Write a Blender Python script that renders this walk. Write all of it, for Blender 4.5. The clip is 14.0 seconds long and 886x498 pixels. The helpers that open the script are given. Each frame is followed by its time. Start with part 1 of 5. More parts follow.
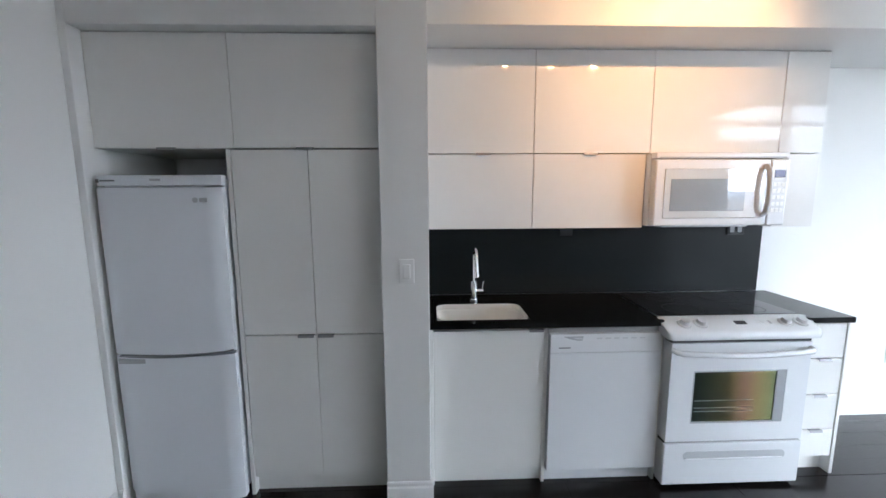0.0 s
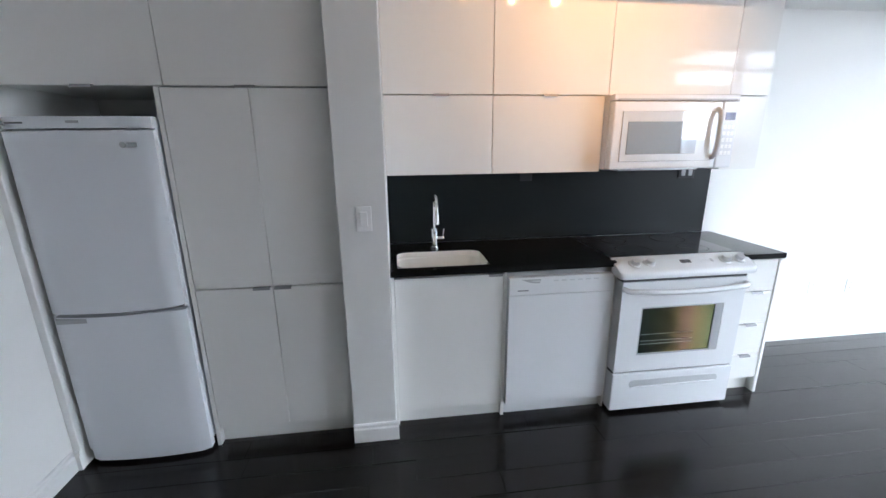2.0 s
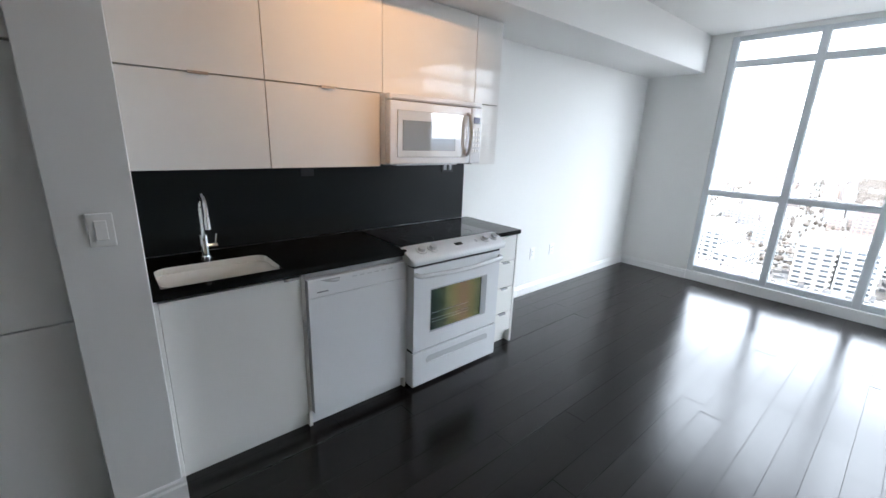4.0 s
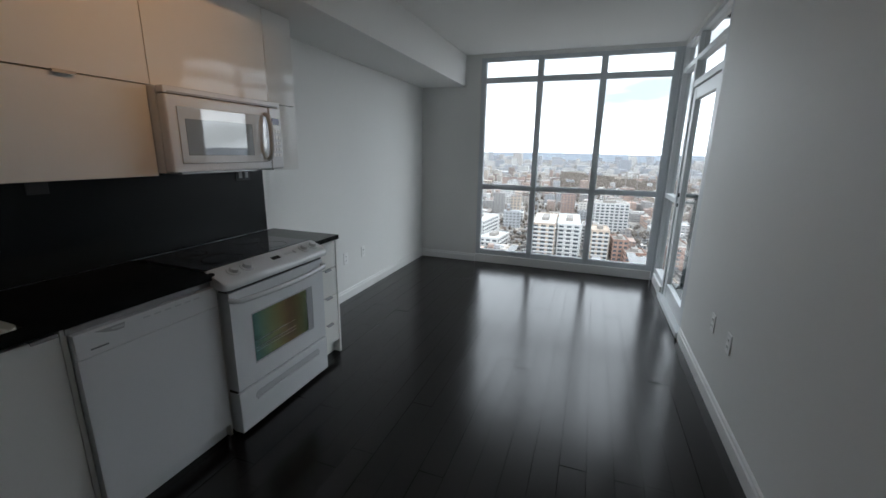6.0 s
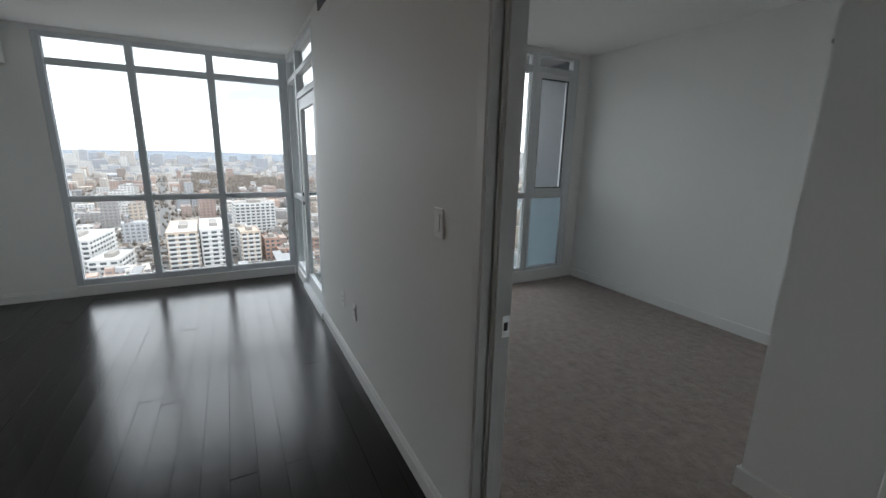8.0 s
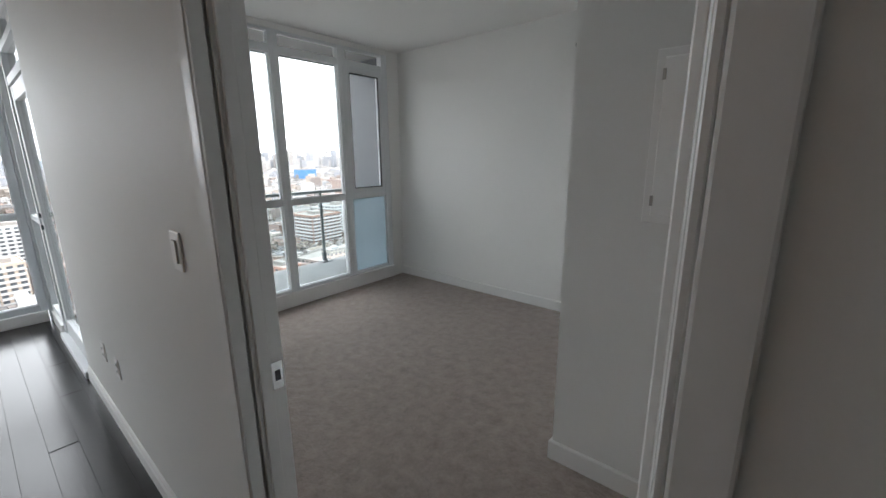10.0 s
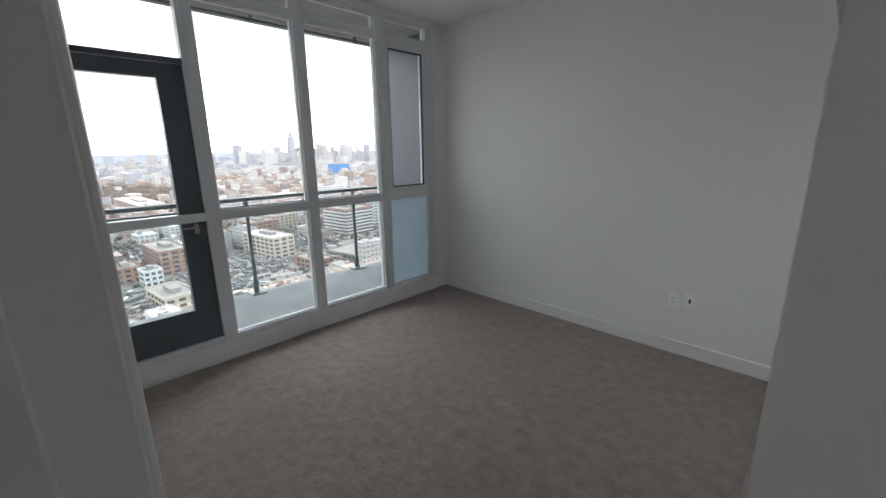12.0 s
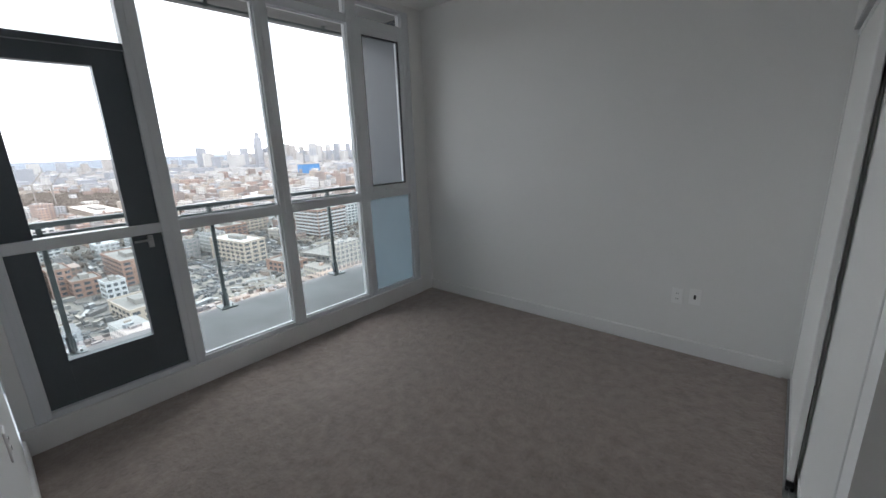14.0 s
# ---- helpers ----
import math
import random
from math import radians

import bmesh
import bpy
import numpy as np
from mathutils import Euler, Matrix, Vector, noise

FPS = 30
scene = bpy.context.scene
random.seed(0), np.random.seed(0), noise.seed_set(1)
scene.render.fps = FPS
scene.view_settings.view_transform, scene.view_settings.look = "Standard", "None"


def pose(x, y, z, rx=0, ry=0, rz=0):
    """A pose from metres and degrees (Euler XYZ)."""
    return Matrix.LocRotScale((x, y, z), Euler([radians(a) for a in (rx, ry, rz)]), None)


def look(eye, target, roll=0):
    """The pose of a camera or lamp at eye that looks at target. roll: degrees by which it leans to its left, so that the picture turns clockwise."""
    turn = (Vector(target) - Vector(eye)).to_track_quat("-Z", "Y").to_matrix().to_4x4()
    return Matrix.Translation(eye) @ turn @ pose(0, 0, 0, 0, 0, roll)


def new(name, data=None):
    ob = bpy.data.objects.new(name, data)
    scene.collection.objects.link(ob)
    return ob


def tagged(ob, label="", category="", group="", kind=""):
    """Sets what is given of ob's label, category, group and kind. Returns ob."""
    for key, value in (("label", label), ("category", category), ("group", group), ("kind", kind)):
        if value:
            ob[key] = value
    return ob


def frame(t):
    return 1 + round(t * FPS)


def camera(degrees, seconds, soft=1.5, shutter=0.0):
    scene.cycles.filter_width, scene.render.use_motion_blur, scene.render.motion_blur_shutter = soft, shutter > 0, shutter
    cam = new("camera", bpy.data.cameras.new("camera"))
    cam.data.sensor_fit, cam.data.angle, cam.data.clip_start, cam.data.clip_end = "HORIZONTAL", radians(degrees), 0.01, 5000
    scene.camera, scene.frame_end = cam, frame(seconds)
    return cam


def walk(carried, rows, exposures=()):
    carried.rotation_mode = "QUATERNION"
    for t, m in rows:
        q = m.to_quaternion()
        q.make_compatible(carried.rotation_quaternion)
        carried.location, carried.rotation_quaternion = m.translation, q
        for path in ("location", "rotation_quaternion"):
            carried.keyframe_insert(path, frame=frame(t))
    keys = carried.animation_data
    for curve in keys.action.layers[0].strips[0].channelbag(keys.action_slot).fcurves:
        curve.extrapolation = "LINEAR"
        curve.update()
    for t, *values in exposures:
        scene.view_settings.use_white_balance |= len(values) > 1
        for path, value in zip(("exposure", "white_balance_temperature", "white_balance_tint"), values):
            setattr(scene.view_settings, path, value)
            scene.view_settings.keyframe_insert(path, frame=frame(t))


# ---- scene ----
cam = camera(95.5, 14.0)
PATH = [
    (0, (-0.013, -1.98, 1.569), (0.058, -0.001, 1.29), -0.3),
    (0.5, (-0.013, -1.979, 1.565), (0.058, -0.002, 1.269), -0.4),
    (1, (-0.011, -1.98, 1.556), (0.038, -0.016, 1.183), -0.6),
    (1.5, (0.0, -1.97, 1.546), (0.083, -0.024, 1.09), -1.1),
    (2, (0.015, -1.956, 1.54), (0.255, -0.039, 1.024), -0.6),
    (2.5, (0.034, -1.961, 1.53), (0.486, -0.093, 0.979), 0.2),
    (3, (0.014, -1.939, 1.529), (0.646, -0.129, 0.96), 1.2),
    (3.5, (-0.047, -1.888, 1.541), (0.895, -0.211, 0.991), 1.6),
    (3.7, (-0.076, -1.872, 1.541), (1.009, -0.282, 1.0), 1.9),
    (5.8, (-0.141, -1.721, 1.483), (1.63, -0.926, 0.997), 0.6),
    (6, (-0.171, -1.688, 1.501), (1.656, -1.026, 1.03), 1.0),
    (6.5, (-0.219, -1.636, 1.502), (1.707, -1.317, 1.065), 0.4),
    (7, (-0.23, -1.714, 1.524), (1.719, -1.722, 1.076), 0.5),
    (7.5, (-0.275, -1.738, 1.544), (1.613, -2.213, 1.085), 0.8),
    (8, (-0.318, -1.796, 1.558), (1.407, -2.705, 1.112), 1.2),
    (8.5, (-0.347, -1.862, 1.569), (1.161, -3.097, 1.122), 1.2),
    (9, (-0.362, -1.938, 1.573), (0.932, -3.399, 1.133), 0.8),
    (9.2, (-0.358, -1.974, 1.574), (0.89, -3.474, 1.136), 0.5),
    (11.3, (0.148, -2.404, 1.532), (1.44, -3.858, 1.067), -2.2),
    (11.5, (0.237, -2.453, 1.523), (1.54, -3.901, 1.068), -1.8),
    (12, (0.430, -2.591, 1.556), (1.782, -3.963, 1.082), -0.8),
    (12.5, (0.571, -2.618, 1.546), (1.894, -4.035, 1.056), -1.2),
    (13, (0.638, -2.662, 1.543), (1.885, -4.145, 1.047), -2.1),
    (13.5, (0.675, -2.695, 1.54), (1.919, -4.177, 1.036), -2.1),
    (14, (0.687, -2.712, 1.538), (1.958, -4.174, 1.043), -2.2),
]
EXPOSURES = [(0, 3.22, 5550, 4), (3.0, 3.3, 5600, 5), (3.7, 3.0, 5650, 4), (5.8, 1.15, 5800, 1), (7.0, 0.85, 5900, 1), (8.0, 1.15, 6000, 2), (8.5, 1.55, 6100, 3), (9.2, 1.85, 6150, 4), (11.3, 1.55, 6150, 5), (14.0, 1.32, 6050, 6)]
walk(cam, [(t, look(eye, target, roll)) for t, eye, target, roll in PATH], EXPOSURES)

# ---- world and large lights ----
sky_world = bpy.data.worlds.new("overcast_sky")
scene.world = sky_world
sky_world.use_nodes = True
wn, wl = sky_world.node_tree.nodes, sky_world.node_tree.links
sky = wn.new("ShaderNodeTexSky")
sky.sky_type, sky.sun_disc = "NISHITA", False
sky.sun_elevation, sky.sun_rotation = radians(38), radians(154)
coords = wn.new("ShaderNodeTexCoord")
squash = wn.new("ShaderNodeMapping")
squash.inputs["Scale"].default_value = (1.0, 1.0, 4.0)
clouds = wn.new("ShaderNodeTexNoise")
clouds.inputs["Scale"].default_value, clouds.inputs["Detail"].default_value, clouds.inputs["Roughness"].default_value = 2.6, 4, 0.48
cloud_tone = wn.new("ShaderNodeValToRGB")
cloud_tone.color_ramp.elements[0].position, cloud_tone.color_ramp.elements[0].color = 0.33, (5.2, 5.25, 5.35, 1)
cloud_tone.color_ramp.elements[1].position, cloud_tone.color_ramp.elements[1].color = 0.66, (26.5, 25.4, 26.2, 1)
cover = wn.new("ShaderNodeMix")
cover.data_type = "RGBA"
cover.inputs["Factor"].default_value = 0.95
wl.new(coords.outputs["Generated"], squash.inputs["Vector"])
wl.new(squash.outputs["Vector"], clouds.inputs["Vector"])
wl.new(clouds.outputs["Fac"], cloud_tone.inputs["Fac"])
wl.new(sky.outputs["Color"], cover.inputs["A"])
wl.new(cloud_tone.outputs["Color"], cover.inputs["B"])
# the cloud is brighter towards the veiled sun in the south
side, slope = wn.new("ShaderNodeSeparateXYZ"), wn.new("ShaderNodeMapRange")
slope.inputs["From Min"].default_value, slope.inputs["From Max"].default_value = -0.7, 0.6
slope.inputs["To Min"].default_value, slope.inputs["To Max"].default_value = 1.04, 0.96
glow = wn.new("ShaderNodeVectorMath")
glow.operation = "SCALE"
wl.new(coords.outputs["Generated"], side.inputs["Vector"])
wl.new(side.outputs["Y"], slope.inputs["Value"])
wl.new(cover.outputs["Result"], glow.inputs[0])
wl.new(slope.outputs["Result"], glow.inputs["Scale"])
wl.new(glow.outputs["Vector"], wn["Background"].inputs["Color"])
wn["Background"].inputs["Strength"].default_value = 0.1

sun = new("sun", bpy.data.lights.new("sun", "SUN"))
sun.data.energy, sun.data.angle, sun.data.color = 0.25, radians(40), (1.0, 0.96, 0.9)
sun.matrix_world = look((0, 0, 0), (-0.35, 0.72, -0.62))


# ---- building helpers ----
BASE = {}


def thing(name, at, label, category, group="", kind=""):
    """An Empty at the base of a thing, to carry its parts."""
    ob = tagged(new(name), label, category, group, kind)
    ob.location = at
    BASE[ob.name] = Vector(at)
    return ob


def part(name, bm, material, parent=None, label="", smooth=False):
    """One mesh object out of a bmesh in world metres, under parent if there is one."""
    base = BASE[parent.name] if parent else Vector((0, 0, 0))
    bmesh.ops.recalc_face_normals(bm, faces=bm.faces)
    if smooth:
        for f in bm.faces:
            f.smooth = True
    me = bpy.data.meshes.new(name)
    bm.to_mesh(me)
    bm.free()
    me.transform(Matrix.Translation(-base))
    me.materials.append(material)
    ob = new(name, me)
    if smooth:
        me.set_sharp_from_angle(angle=radians(35))
    if parent:
        ob.parent = parent
    BASE[ob.name] = base
    return tagged(ob, label)


def structure(name, bm, material, label, category, smooth=False):
    return tagged(part(name, bm, material, None, "", smooth), label, category, "", "structure")


def box(x0, y0, z0, x1, y1, z1, bevel=0.0, bm=None, segments=1):
    """A box between two corners, its edges bevelled, added to bm."""
    bm = bm or bmesh.new()
    m = Matrix.Translation(((x0 + x1) / 2, (y0 + y1) / 2, (z0 + z1) / 2)) @ Matrix.Diagonal((abs(x1 - x0), abs(y1 - y0), abs(z1 - z0), 1))
    made = bmesh.ops.create_cube(bm, size=1, matrix=m)
    if bevel > 0:
        edges = list({e for v in made["verts"] for e in v.link_edges})
        bmesh.ops.bevel(bm, geom=edges, offset=bevel, segments=segments, affect="EDGES", profile=0.5, clamp_overlap=True)
    return bm


def rod(a, b, r, bm=None, seg=12, r2=None):
    """A round bar from a to b."""
    bm = bm or bmesh.new()
    a, b = Vector(a), Vector(b)
    m = Matrix.Translation((a + b) / 2) @ (b - a).to_track_quat("Z", "Y").to_matrix().to_4x4()
    bmesh.ops.create_cone(bm, cap_ends=True, segments=seg, radius1=r, radius2=r if r2 is None else r2, depth=(b - a).length, matrix=m)
    return bm


def tube(points, r, bm=None, seg=10):
    """A bent round bar through points, without gaps at its bends."""
    bm = bm or bmesh.new()
    pts = [Vector(p) for p in points]
    rings = []
    side = None
    for i, p in enumerate(pts):
        way = (pts[min(i + 1, len(pts) - 1)] - pts[max(i - 1, 0)]).normalized()
        if side is None:
            side = way.orthogonal().normalized()
        side = (side - way * side.dot(way)).normalized()
        up = way.cross(side)
        rings.append([bm.verts.new(p + r * (math.cos(k * math.tau / seg) * side + math.sin(k * math.tau / seg) * up)) for k in range(seg)])
    for one, two in zip(rings, rings[1:]):
        for k in range(seg):
            bm.faces.new((one[k], one[(k + 1) % seg], two[(k + 1) % seg], two[k]))
    bm.faces.new(rings[0][::-1])
    bm.faces.new(rings[-1])
    return bm


def profile_x(outline, x0, x1, bm=None):
    """A closed outline of (y, z), drawn out along x."""
    bm = bm or bmesh.new()
    a = [bm.verts.new((x0, y, z)) for y, z in outline]
    b = [bm.verts.new((x1, y, z)) for y, z in outline]
    n = len(outline)
    bm.faces.new(a)
    bm.faces.new(b[::-1])
    for i in range(n):
        bm.faces.new((a[i], b[i], b[(i + 1) % n], a[(i + 1) % n]))
    return bm


def profile_z(outline, z0, z1, bm=None):
    """A closed outline of (x, y), drawn up from z0 to z1."""
    bm = bm or bmesh.new()
    a = [bm.verts.new((x, y, z0)) for x, y in outline]
    b = [bm.verts.new((x, y, z1)) for x, y in outline]
    n = len(outline)
    bm.faces.new(a)
    bm.faces.new(b[::-1])
    for i in range(n):
        bm.faces.new((a[i], b[i], b[(i + 1) % n], a[(i + 1) % n]))
    return bm


def profile_y(outline, y0, y1, bm=None):
    """A closed outline of (x, z), drawn out along y."""
    bm = bm or bmesh.new()
    a = [bm.verts.new((x, y0, z)) for x, z in outline]
    b = [bm.verts.new((x, y1, z)) for x, z in outline]
    n = len(outline)
    bm.faces.new(a)
    bm.faces.new(b[::-1])
    for i in range(n):
        bm.faces.new((a[i], b[i], b[(i + 1) % n], a[(i + 1) % n]))
    return bm


def ring(outer, inner, d0, d1, axis):
    """A rectangular frame: outer and inner are (a0, b0, a1, b1) across, d0 to d1 along axis 'x', 'y' or 'z'."""
    bm = bmesh.new()

    def corners(r, d):
        out = []
        for a, b in ((r[0], r[1]), (r[2], r[1]), (r[2], r[3]), (r[0], r[3])):
            out.append(bm.verts.new({"x": (d, a, b), "y": (a, d, b), "z": (a, b, d)}[axis]))
        return out

    o0, i0, o1, i1 = corners(outer, d0), corners(inner, d0), corners(outer, d1), corners(inner, d1)
    for k in range(4):
        j = (k + 1) % 4
        bm.faces.new((o0[k], o0[j], i0[j], i0[k]))
        bm.faces.new((o1[k], i1[k], i1[j], o1[j]))
        bm.faces.new((o0[k], o1[k], o1[j], o0[j]))
        bm.faces.new((i0[k], i0[j], i1[j], i1[k]))
    return bm


# ---- materials ----
def surface(name, colour, rough=0.5, metal=0.0, vary=0.05, large=1.2, fine=90.0, bump=0.04, coat=0.0, rough_vary=0.08, stretch=(1, 1, 1)):
    """Paint, plastic, metal or stone: a base colour that varies at two scales, with fine relief."""
    m = bpy.data.materials.new(name)
    m.use_nodes = True
    n, l = m.node_tree.nodes, m.node_tree.links
    b = n["Principled BSDF"]
    tc, mp = n.new("ShaderNodeTexCoord"), n.new("ShaderNodeMapping")
    mp.inputs["Scale"].default_value = stretch
    l.new(tc.outputs["Object"], mp.inputs["Vector"])
    big, small = n.new("ShaderNodeTexNoise"), n.new("ShaderNodeTexNoise")
    for node, s, d in ((big, large, 4), (small, fine, 3)):
        node.inputs["Scale"].default_value, node.inputs["Detail"].default_value = s, d
        l.new(mp.outputs["Vector"], node.inputs["Vector"])
    mixed = n.new("ShaderNodeMath")
    mixed.operation = "MULTIPLY_ADD"
    mixed.inputs[1].default_value = 0.35
    l.new(small.outputs["Fac"], mixed.inputs[0])
    l.new(big.outputs["Fac"], mixed.inputs[2])
    ramp = n.new("ShaderNodeValToRGB")
    dark = [c * (1 - vary) for c in colour]
    light = [min(1, c * (1 + vary)) for c in colour]
    ramp.color_ramp.elements[0].position, ramp.color_ramp.elements[0].color = 0.45, (*dark, 1)
    ramp.color_ramp.elements[1].position, ramp.color_ramp.elements[1].color = 0.9, (*light, 1)
    l.new(mixed.outputs[0], ramp.inputs["Fac"])
    l.new(ramp.outputs["Color"], b.inputs["Base Color"])
    rr = n.new("ShaderNodeMapRange")
    rr.inputs["To Min"].default_value, rr.inputs["To Max"].default_value = max(0.02, rough - rough_vary), min(1, rough + rough_vary)
    l.new(big.outputs["Fac"], rr.inputs["Value"])
    l.new(rr.outputs["Result"], b.inputs["Roughness"])
    b.inputs["Metallic"].default_value = metal
    b.inputs["Coat Weight"].default_value = coat
    b.inputs["Coat Roughness"].default_value = 0.05
    if bump:
        bp = n.new("ShaderNodeBump")
        bp.inputs["Strength"].default_value, bp.inputs["Distance"].default_value = bump, 0.004
        l.new(small.outputs["Fac"], bp.inputs["Height"])
        l.new(bp.outputs["Normal"], b.inputs["Normal"])
    return m


def glass(name, tint=(1, 1, 1), gloss=0.02):
    """A clear pane: light passes, and it mirrors by Fresnel."""
    m = bpy.data.materials.new(name)
    m.use_nodes = True
    n, l = m.node_tree.nodes, m.node_tree.links
    n.remove(n["Principled BSDF"])
    clear, shine, tilt, mix = n.new("ShaderNodeBsdfTransparent"), n.new("ShaderNodeBsdfGlossy"), n.new("ShaderNodeLayerWeight"), n.new("ShaderNodeMixShader")
    clear.inputs["Color"].default_value = (*tint, 1)
    shine.inputs["Roughness"].default_value = gloss
    power, scale = n.new("ShaderNodeMath"), n.new("ShaderNodeMath")
    power.operation, power.inputs[1].default_value = "POWER", 5.0
    scale.operation, scale.inputs[1].default_value, scale.inputs[2].default_value = "MULTIPLY_ADD", 0.5, 0.02
    tilt.inputs["Blend"].default_value = 0.5
    l.new(tilt.outputs["Facing"], power.inputs[0])
    l.new(power.outputs[0], scale.inputs[0])
    l.new(scale.outputs[0], mix.inputs["Fac"])
    l.new(clear.outputs[0], mix.inputs[1])
    l.new(shine.outputs[0], mix.inputs[2])
    l.new(mix.outputs[0], n["Material Output"].inputs["Surface"])
    return m


PAINT = surface("wall_paint", (0.845, 0.845, 0.83), 0.55, vary=0.02, large=0.8, fine=220, bump=0.05)
CEILING = surface("ceiling_paint", (0.88, 0.88, 0.865), 0.8, vary=0.02, large=0.7, fine=150, bump=0.12)
TRIM = surface("trim_paint", (0.84, 0.84, 0.83), 0.35, vary=0.02, large=2, fine=60, bump=0.02)
MATTE = surface("matt_cabinet", (0.85, 0.845, 0.82), 0.42, vary=0.02, large=1.1, fine=160, bump=0.02)
GLOSS = surface("gloss_cabinet", (0.82, 0.81, 0.79), 0.055, vary=0.012, large=1.1, fine=30, bump=0.003, coat=0.0, rough_vary=0.02)
CARCASS = surface("cabinet_board", (0.72, 0.72, 0.70), 0.5, vary=0.02)
LIGHTGREY = surface("light_grey_plastic", (0.60, 0.61, 0.63), 0.3, vary=0.03)
# darker grey that stands in for the shade in the drawer's grip
GRIPSHADE = surface("grip_shade_grey", (0.50, 0.51, 0.53), 0.3, vary=0.04)
PULL = surface("dull_metal", (0.30, 0.30, 0.31), 0.45, 0.5, vary=0.05)
ENAMEL = surface("white_enamel", (0.80, 0.81, 0.83), 0.22, vary=0.015, large=1.5, fine=300, bump=0.02, coat=0.25, rough_vary=0.05)
FRIDGE = surface("fridge_enamel", (0.76, 0.78, 0.82), 0.34, vary=0.02, large=1.5, fine=420, bump=0.06, rough_vary=0.05)
PLASTIC = surface("white_plastic", (0.92, 0.92, 0.91), 0.3, vary=0.02)
GREYPLASTIC = surface("grey_plastic", (0.42, 0.43, 0.45), 0.35, vary=0.04)
GASKET = surface("dark_gasket", (0.03, 0.032, 0.035), 0.6)
STONE = surface("black_countertop", (0.009, 0.0095, 0.010), 0.16, vary=0.35, large=9, fine=260, bump=0.01, rough_vary=0.05)
SLATE = surface("charcoal_splashback", (0.011, 0.0140, 0.0152), 0.33, vary=0.12, large=2.2, fine=120, bump=0.015)
CERAMIC = surface("sink_ceramic", (0.85, 0.82, 0.76), 0.15, vary=0.02, bump=0.0)
CHROME = surface("chrome", (0.86, 0.87, 0.88), 0.07, 1.0, vary=0.02, bump=0.0, rough_vary=0.03)
STEEL = surface("brushed_steel", (0.45, 0.45, 0.45), 0.32, 1.0, vary=0.06, fine=180, bump=0.05, stretch=(1, 12, 12))
ALU = surface("window_aluminium", (0.66, 0.69, 0.72), 0.35, 0.0, vary=0.03, large=2, fine=140, bump=0.02)
WHITEALU = surface("white_window_frame", (0.74, 0.76, 0.78), 0.38, vary=0.02)
DARKALU = surface("dark_door_frame", (0.090, 0.108, 0.120), 0.34, vary=0.08)
CONCRETE = surface("balcony_concrete", (0.24, 0.243, 0.245), 0.85, vary=0.14, large=2.4, fine=70, bump=0.25)
RAIL = surface("grey_green_rail", (0.16, 0.19, 0.19), 0.4, 0.2, vary=0.05)
SCREEN = surface("frosted_screen", (0.075, 0.085, 0.095), 0.4, vary=0.10, large=0.8)
COOKTOP = surface("cooktop_glass", (0.012, 0.012, 0.014), 0.06, vary=0.1, bump=0.0, rough_vary=0.02)
OVENGLASS = surface("oven_glass", (0.015, 0.014, 0.012), 0.10, vary=0.1, bump=0.0, rough_vary=0.02)
oven = OVENGLASS.node_tree.nodes["Principled BSDF"]
oven.inputs["Thin Film IOR"].default_value = 1.78
oven_nodes, oven_links = OVENGLASS.node_tree.nodes, OVENGLASS.node_tree.links
spread, across = oven_nodes.new("ShaderNodeSeparateXYZ"), oven_nodes["Texture Coordinate"]
# the coating is thickest a little beside the middle
off, size, film = oven_nodes.new("ShaderNodeMath"), oven_nodes.new("ShaderNodeMath"), oven_nodes.new("ShaderNodeMath")
off.operation, off.inputs[1].default_value = "SUBTRACT", 0.58
size.operation = "ABSOLUTE"
film.operation, film.inputs[1].default_value, film.inputs[2].default_value = "MULTIPLY_ADD", -115.0, 292.0
oven_links.new(across.outputs["Generated"], spread.inputs["Vector"])
oven_links.new(spread.outputs["X"], off.inputs[0])
oven_links.new(off.outputs[0], size.inputs[0])
oven_links.new(size.outputs[0], film.inputs[0])
oven_links.new(film.outputs[0], oven.inputs["Thin Film Thickness"])
MWGLASS = surface("microwave_window", (0.26, 0.28, 0.30), 0.05, vary=0.04, bump=0.0, coat=1.0, rough_vary=0.02)
MWFRONT = surface("microwave_front", (0.66, 0.67, 0.68), 0.06, vary=0.02, bump=0.0, coat=1.0, rough_vary=0.02)
for shiny in (MWGLASS, MWFRONT):
    shiny.node_tree.nodes["Principled BSDF"].inputs["Coat IOR"].default_value = 2.0
    shiny.node_tree.nodes["Principled BSDF"].inputs["Coat Roughness"].default_value = 0.02
for flat in (PAINT, CEILING):
    flat.node_tree.nodes["Principled BSDF"].inputs["Specular IOR Level"].default_value = 0.2
GLOSS.node_tree.nodes["Principled BSDF"].inputs["Specular IOR Level"].default_value = 0.24
for dull in (SLATE, STONE):
    dull.node_tree.nodes["Principled BSDF"].inputs["Specular IOR Level"].default_value = 0.14
PANE = glass("window_pane", (0.965, 0.97, 0.965))
# cloudy pane that carries the pale blue of the screen beyond it
BLUEPANE = bpy.data.materials.new("screen_blue_pane")
BLUEPANE.use_nodes = True
bp_n, bp_l = BLUEPANE.node_tree.nodes, BLUEPANE.node_tree.links
bp_mix, bp_thru, bp_cloud, bp_tone = bp_n.new("ShaderNodeMixShader"), bp_n.new("ShaderNodeBsdfTranslucent"), bp_n.new("ShaderNodeTexNoise"), bp_n.new("ShaderNodeValToRGB")
bp_cloud.inputs["Scale"].default_value = 2.5
bp_tone.color_ramp.elements[0].color, bp_tone.color_ramp.elements[1].color = (0.44, 0.50, 0.53, 1), (0.52, 0.58, 0.61, 1)
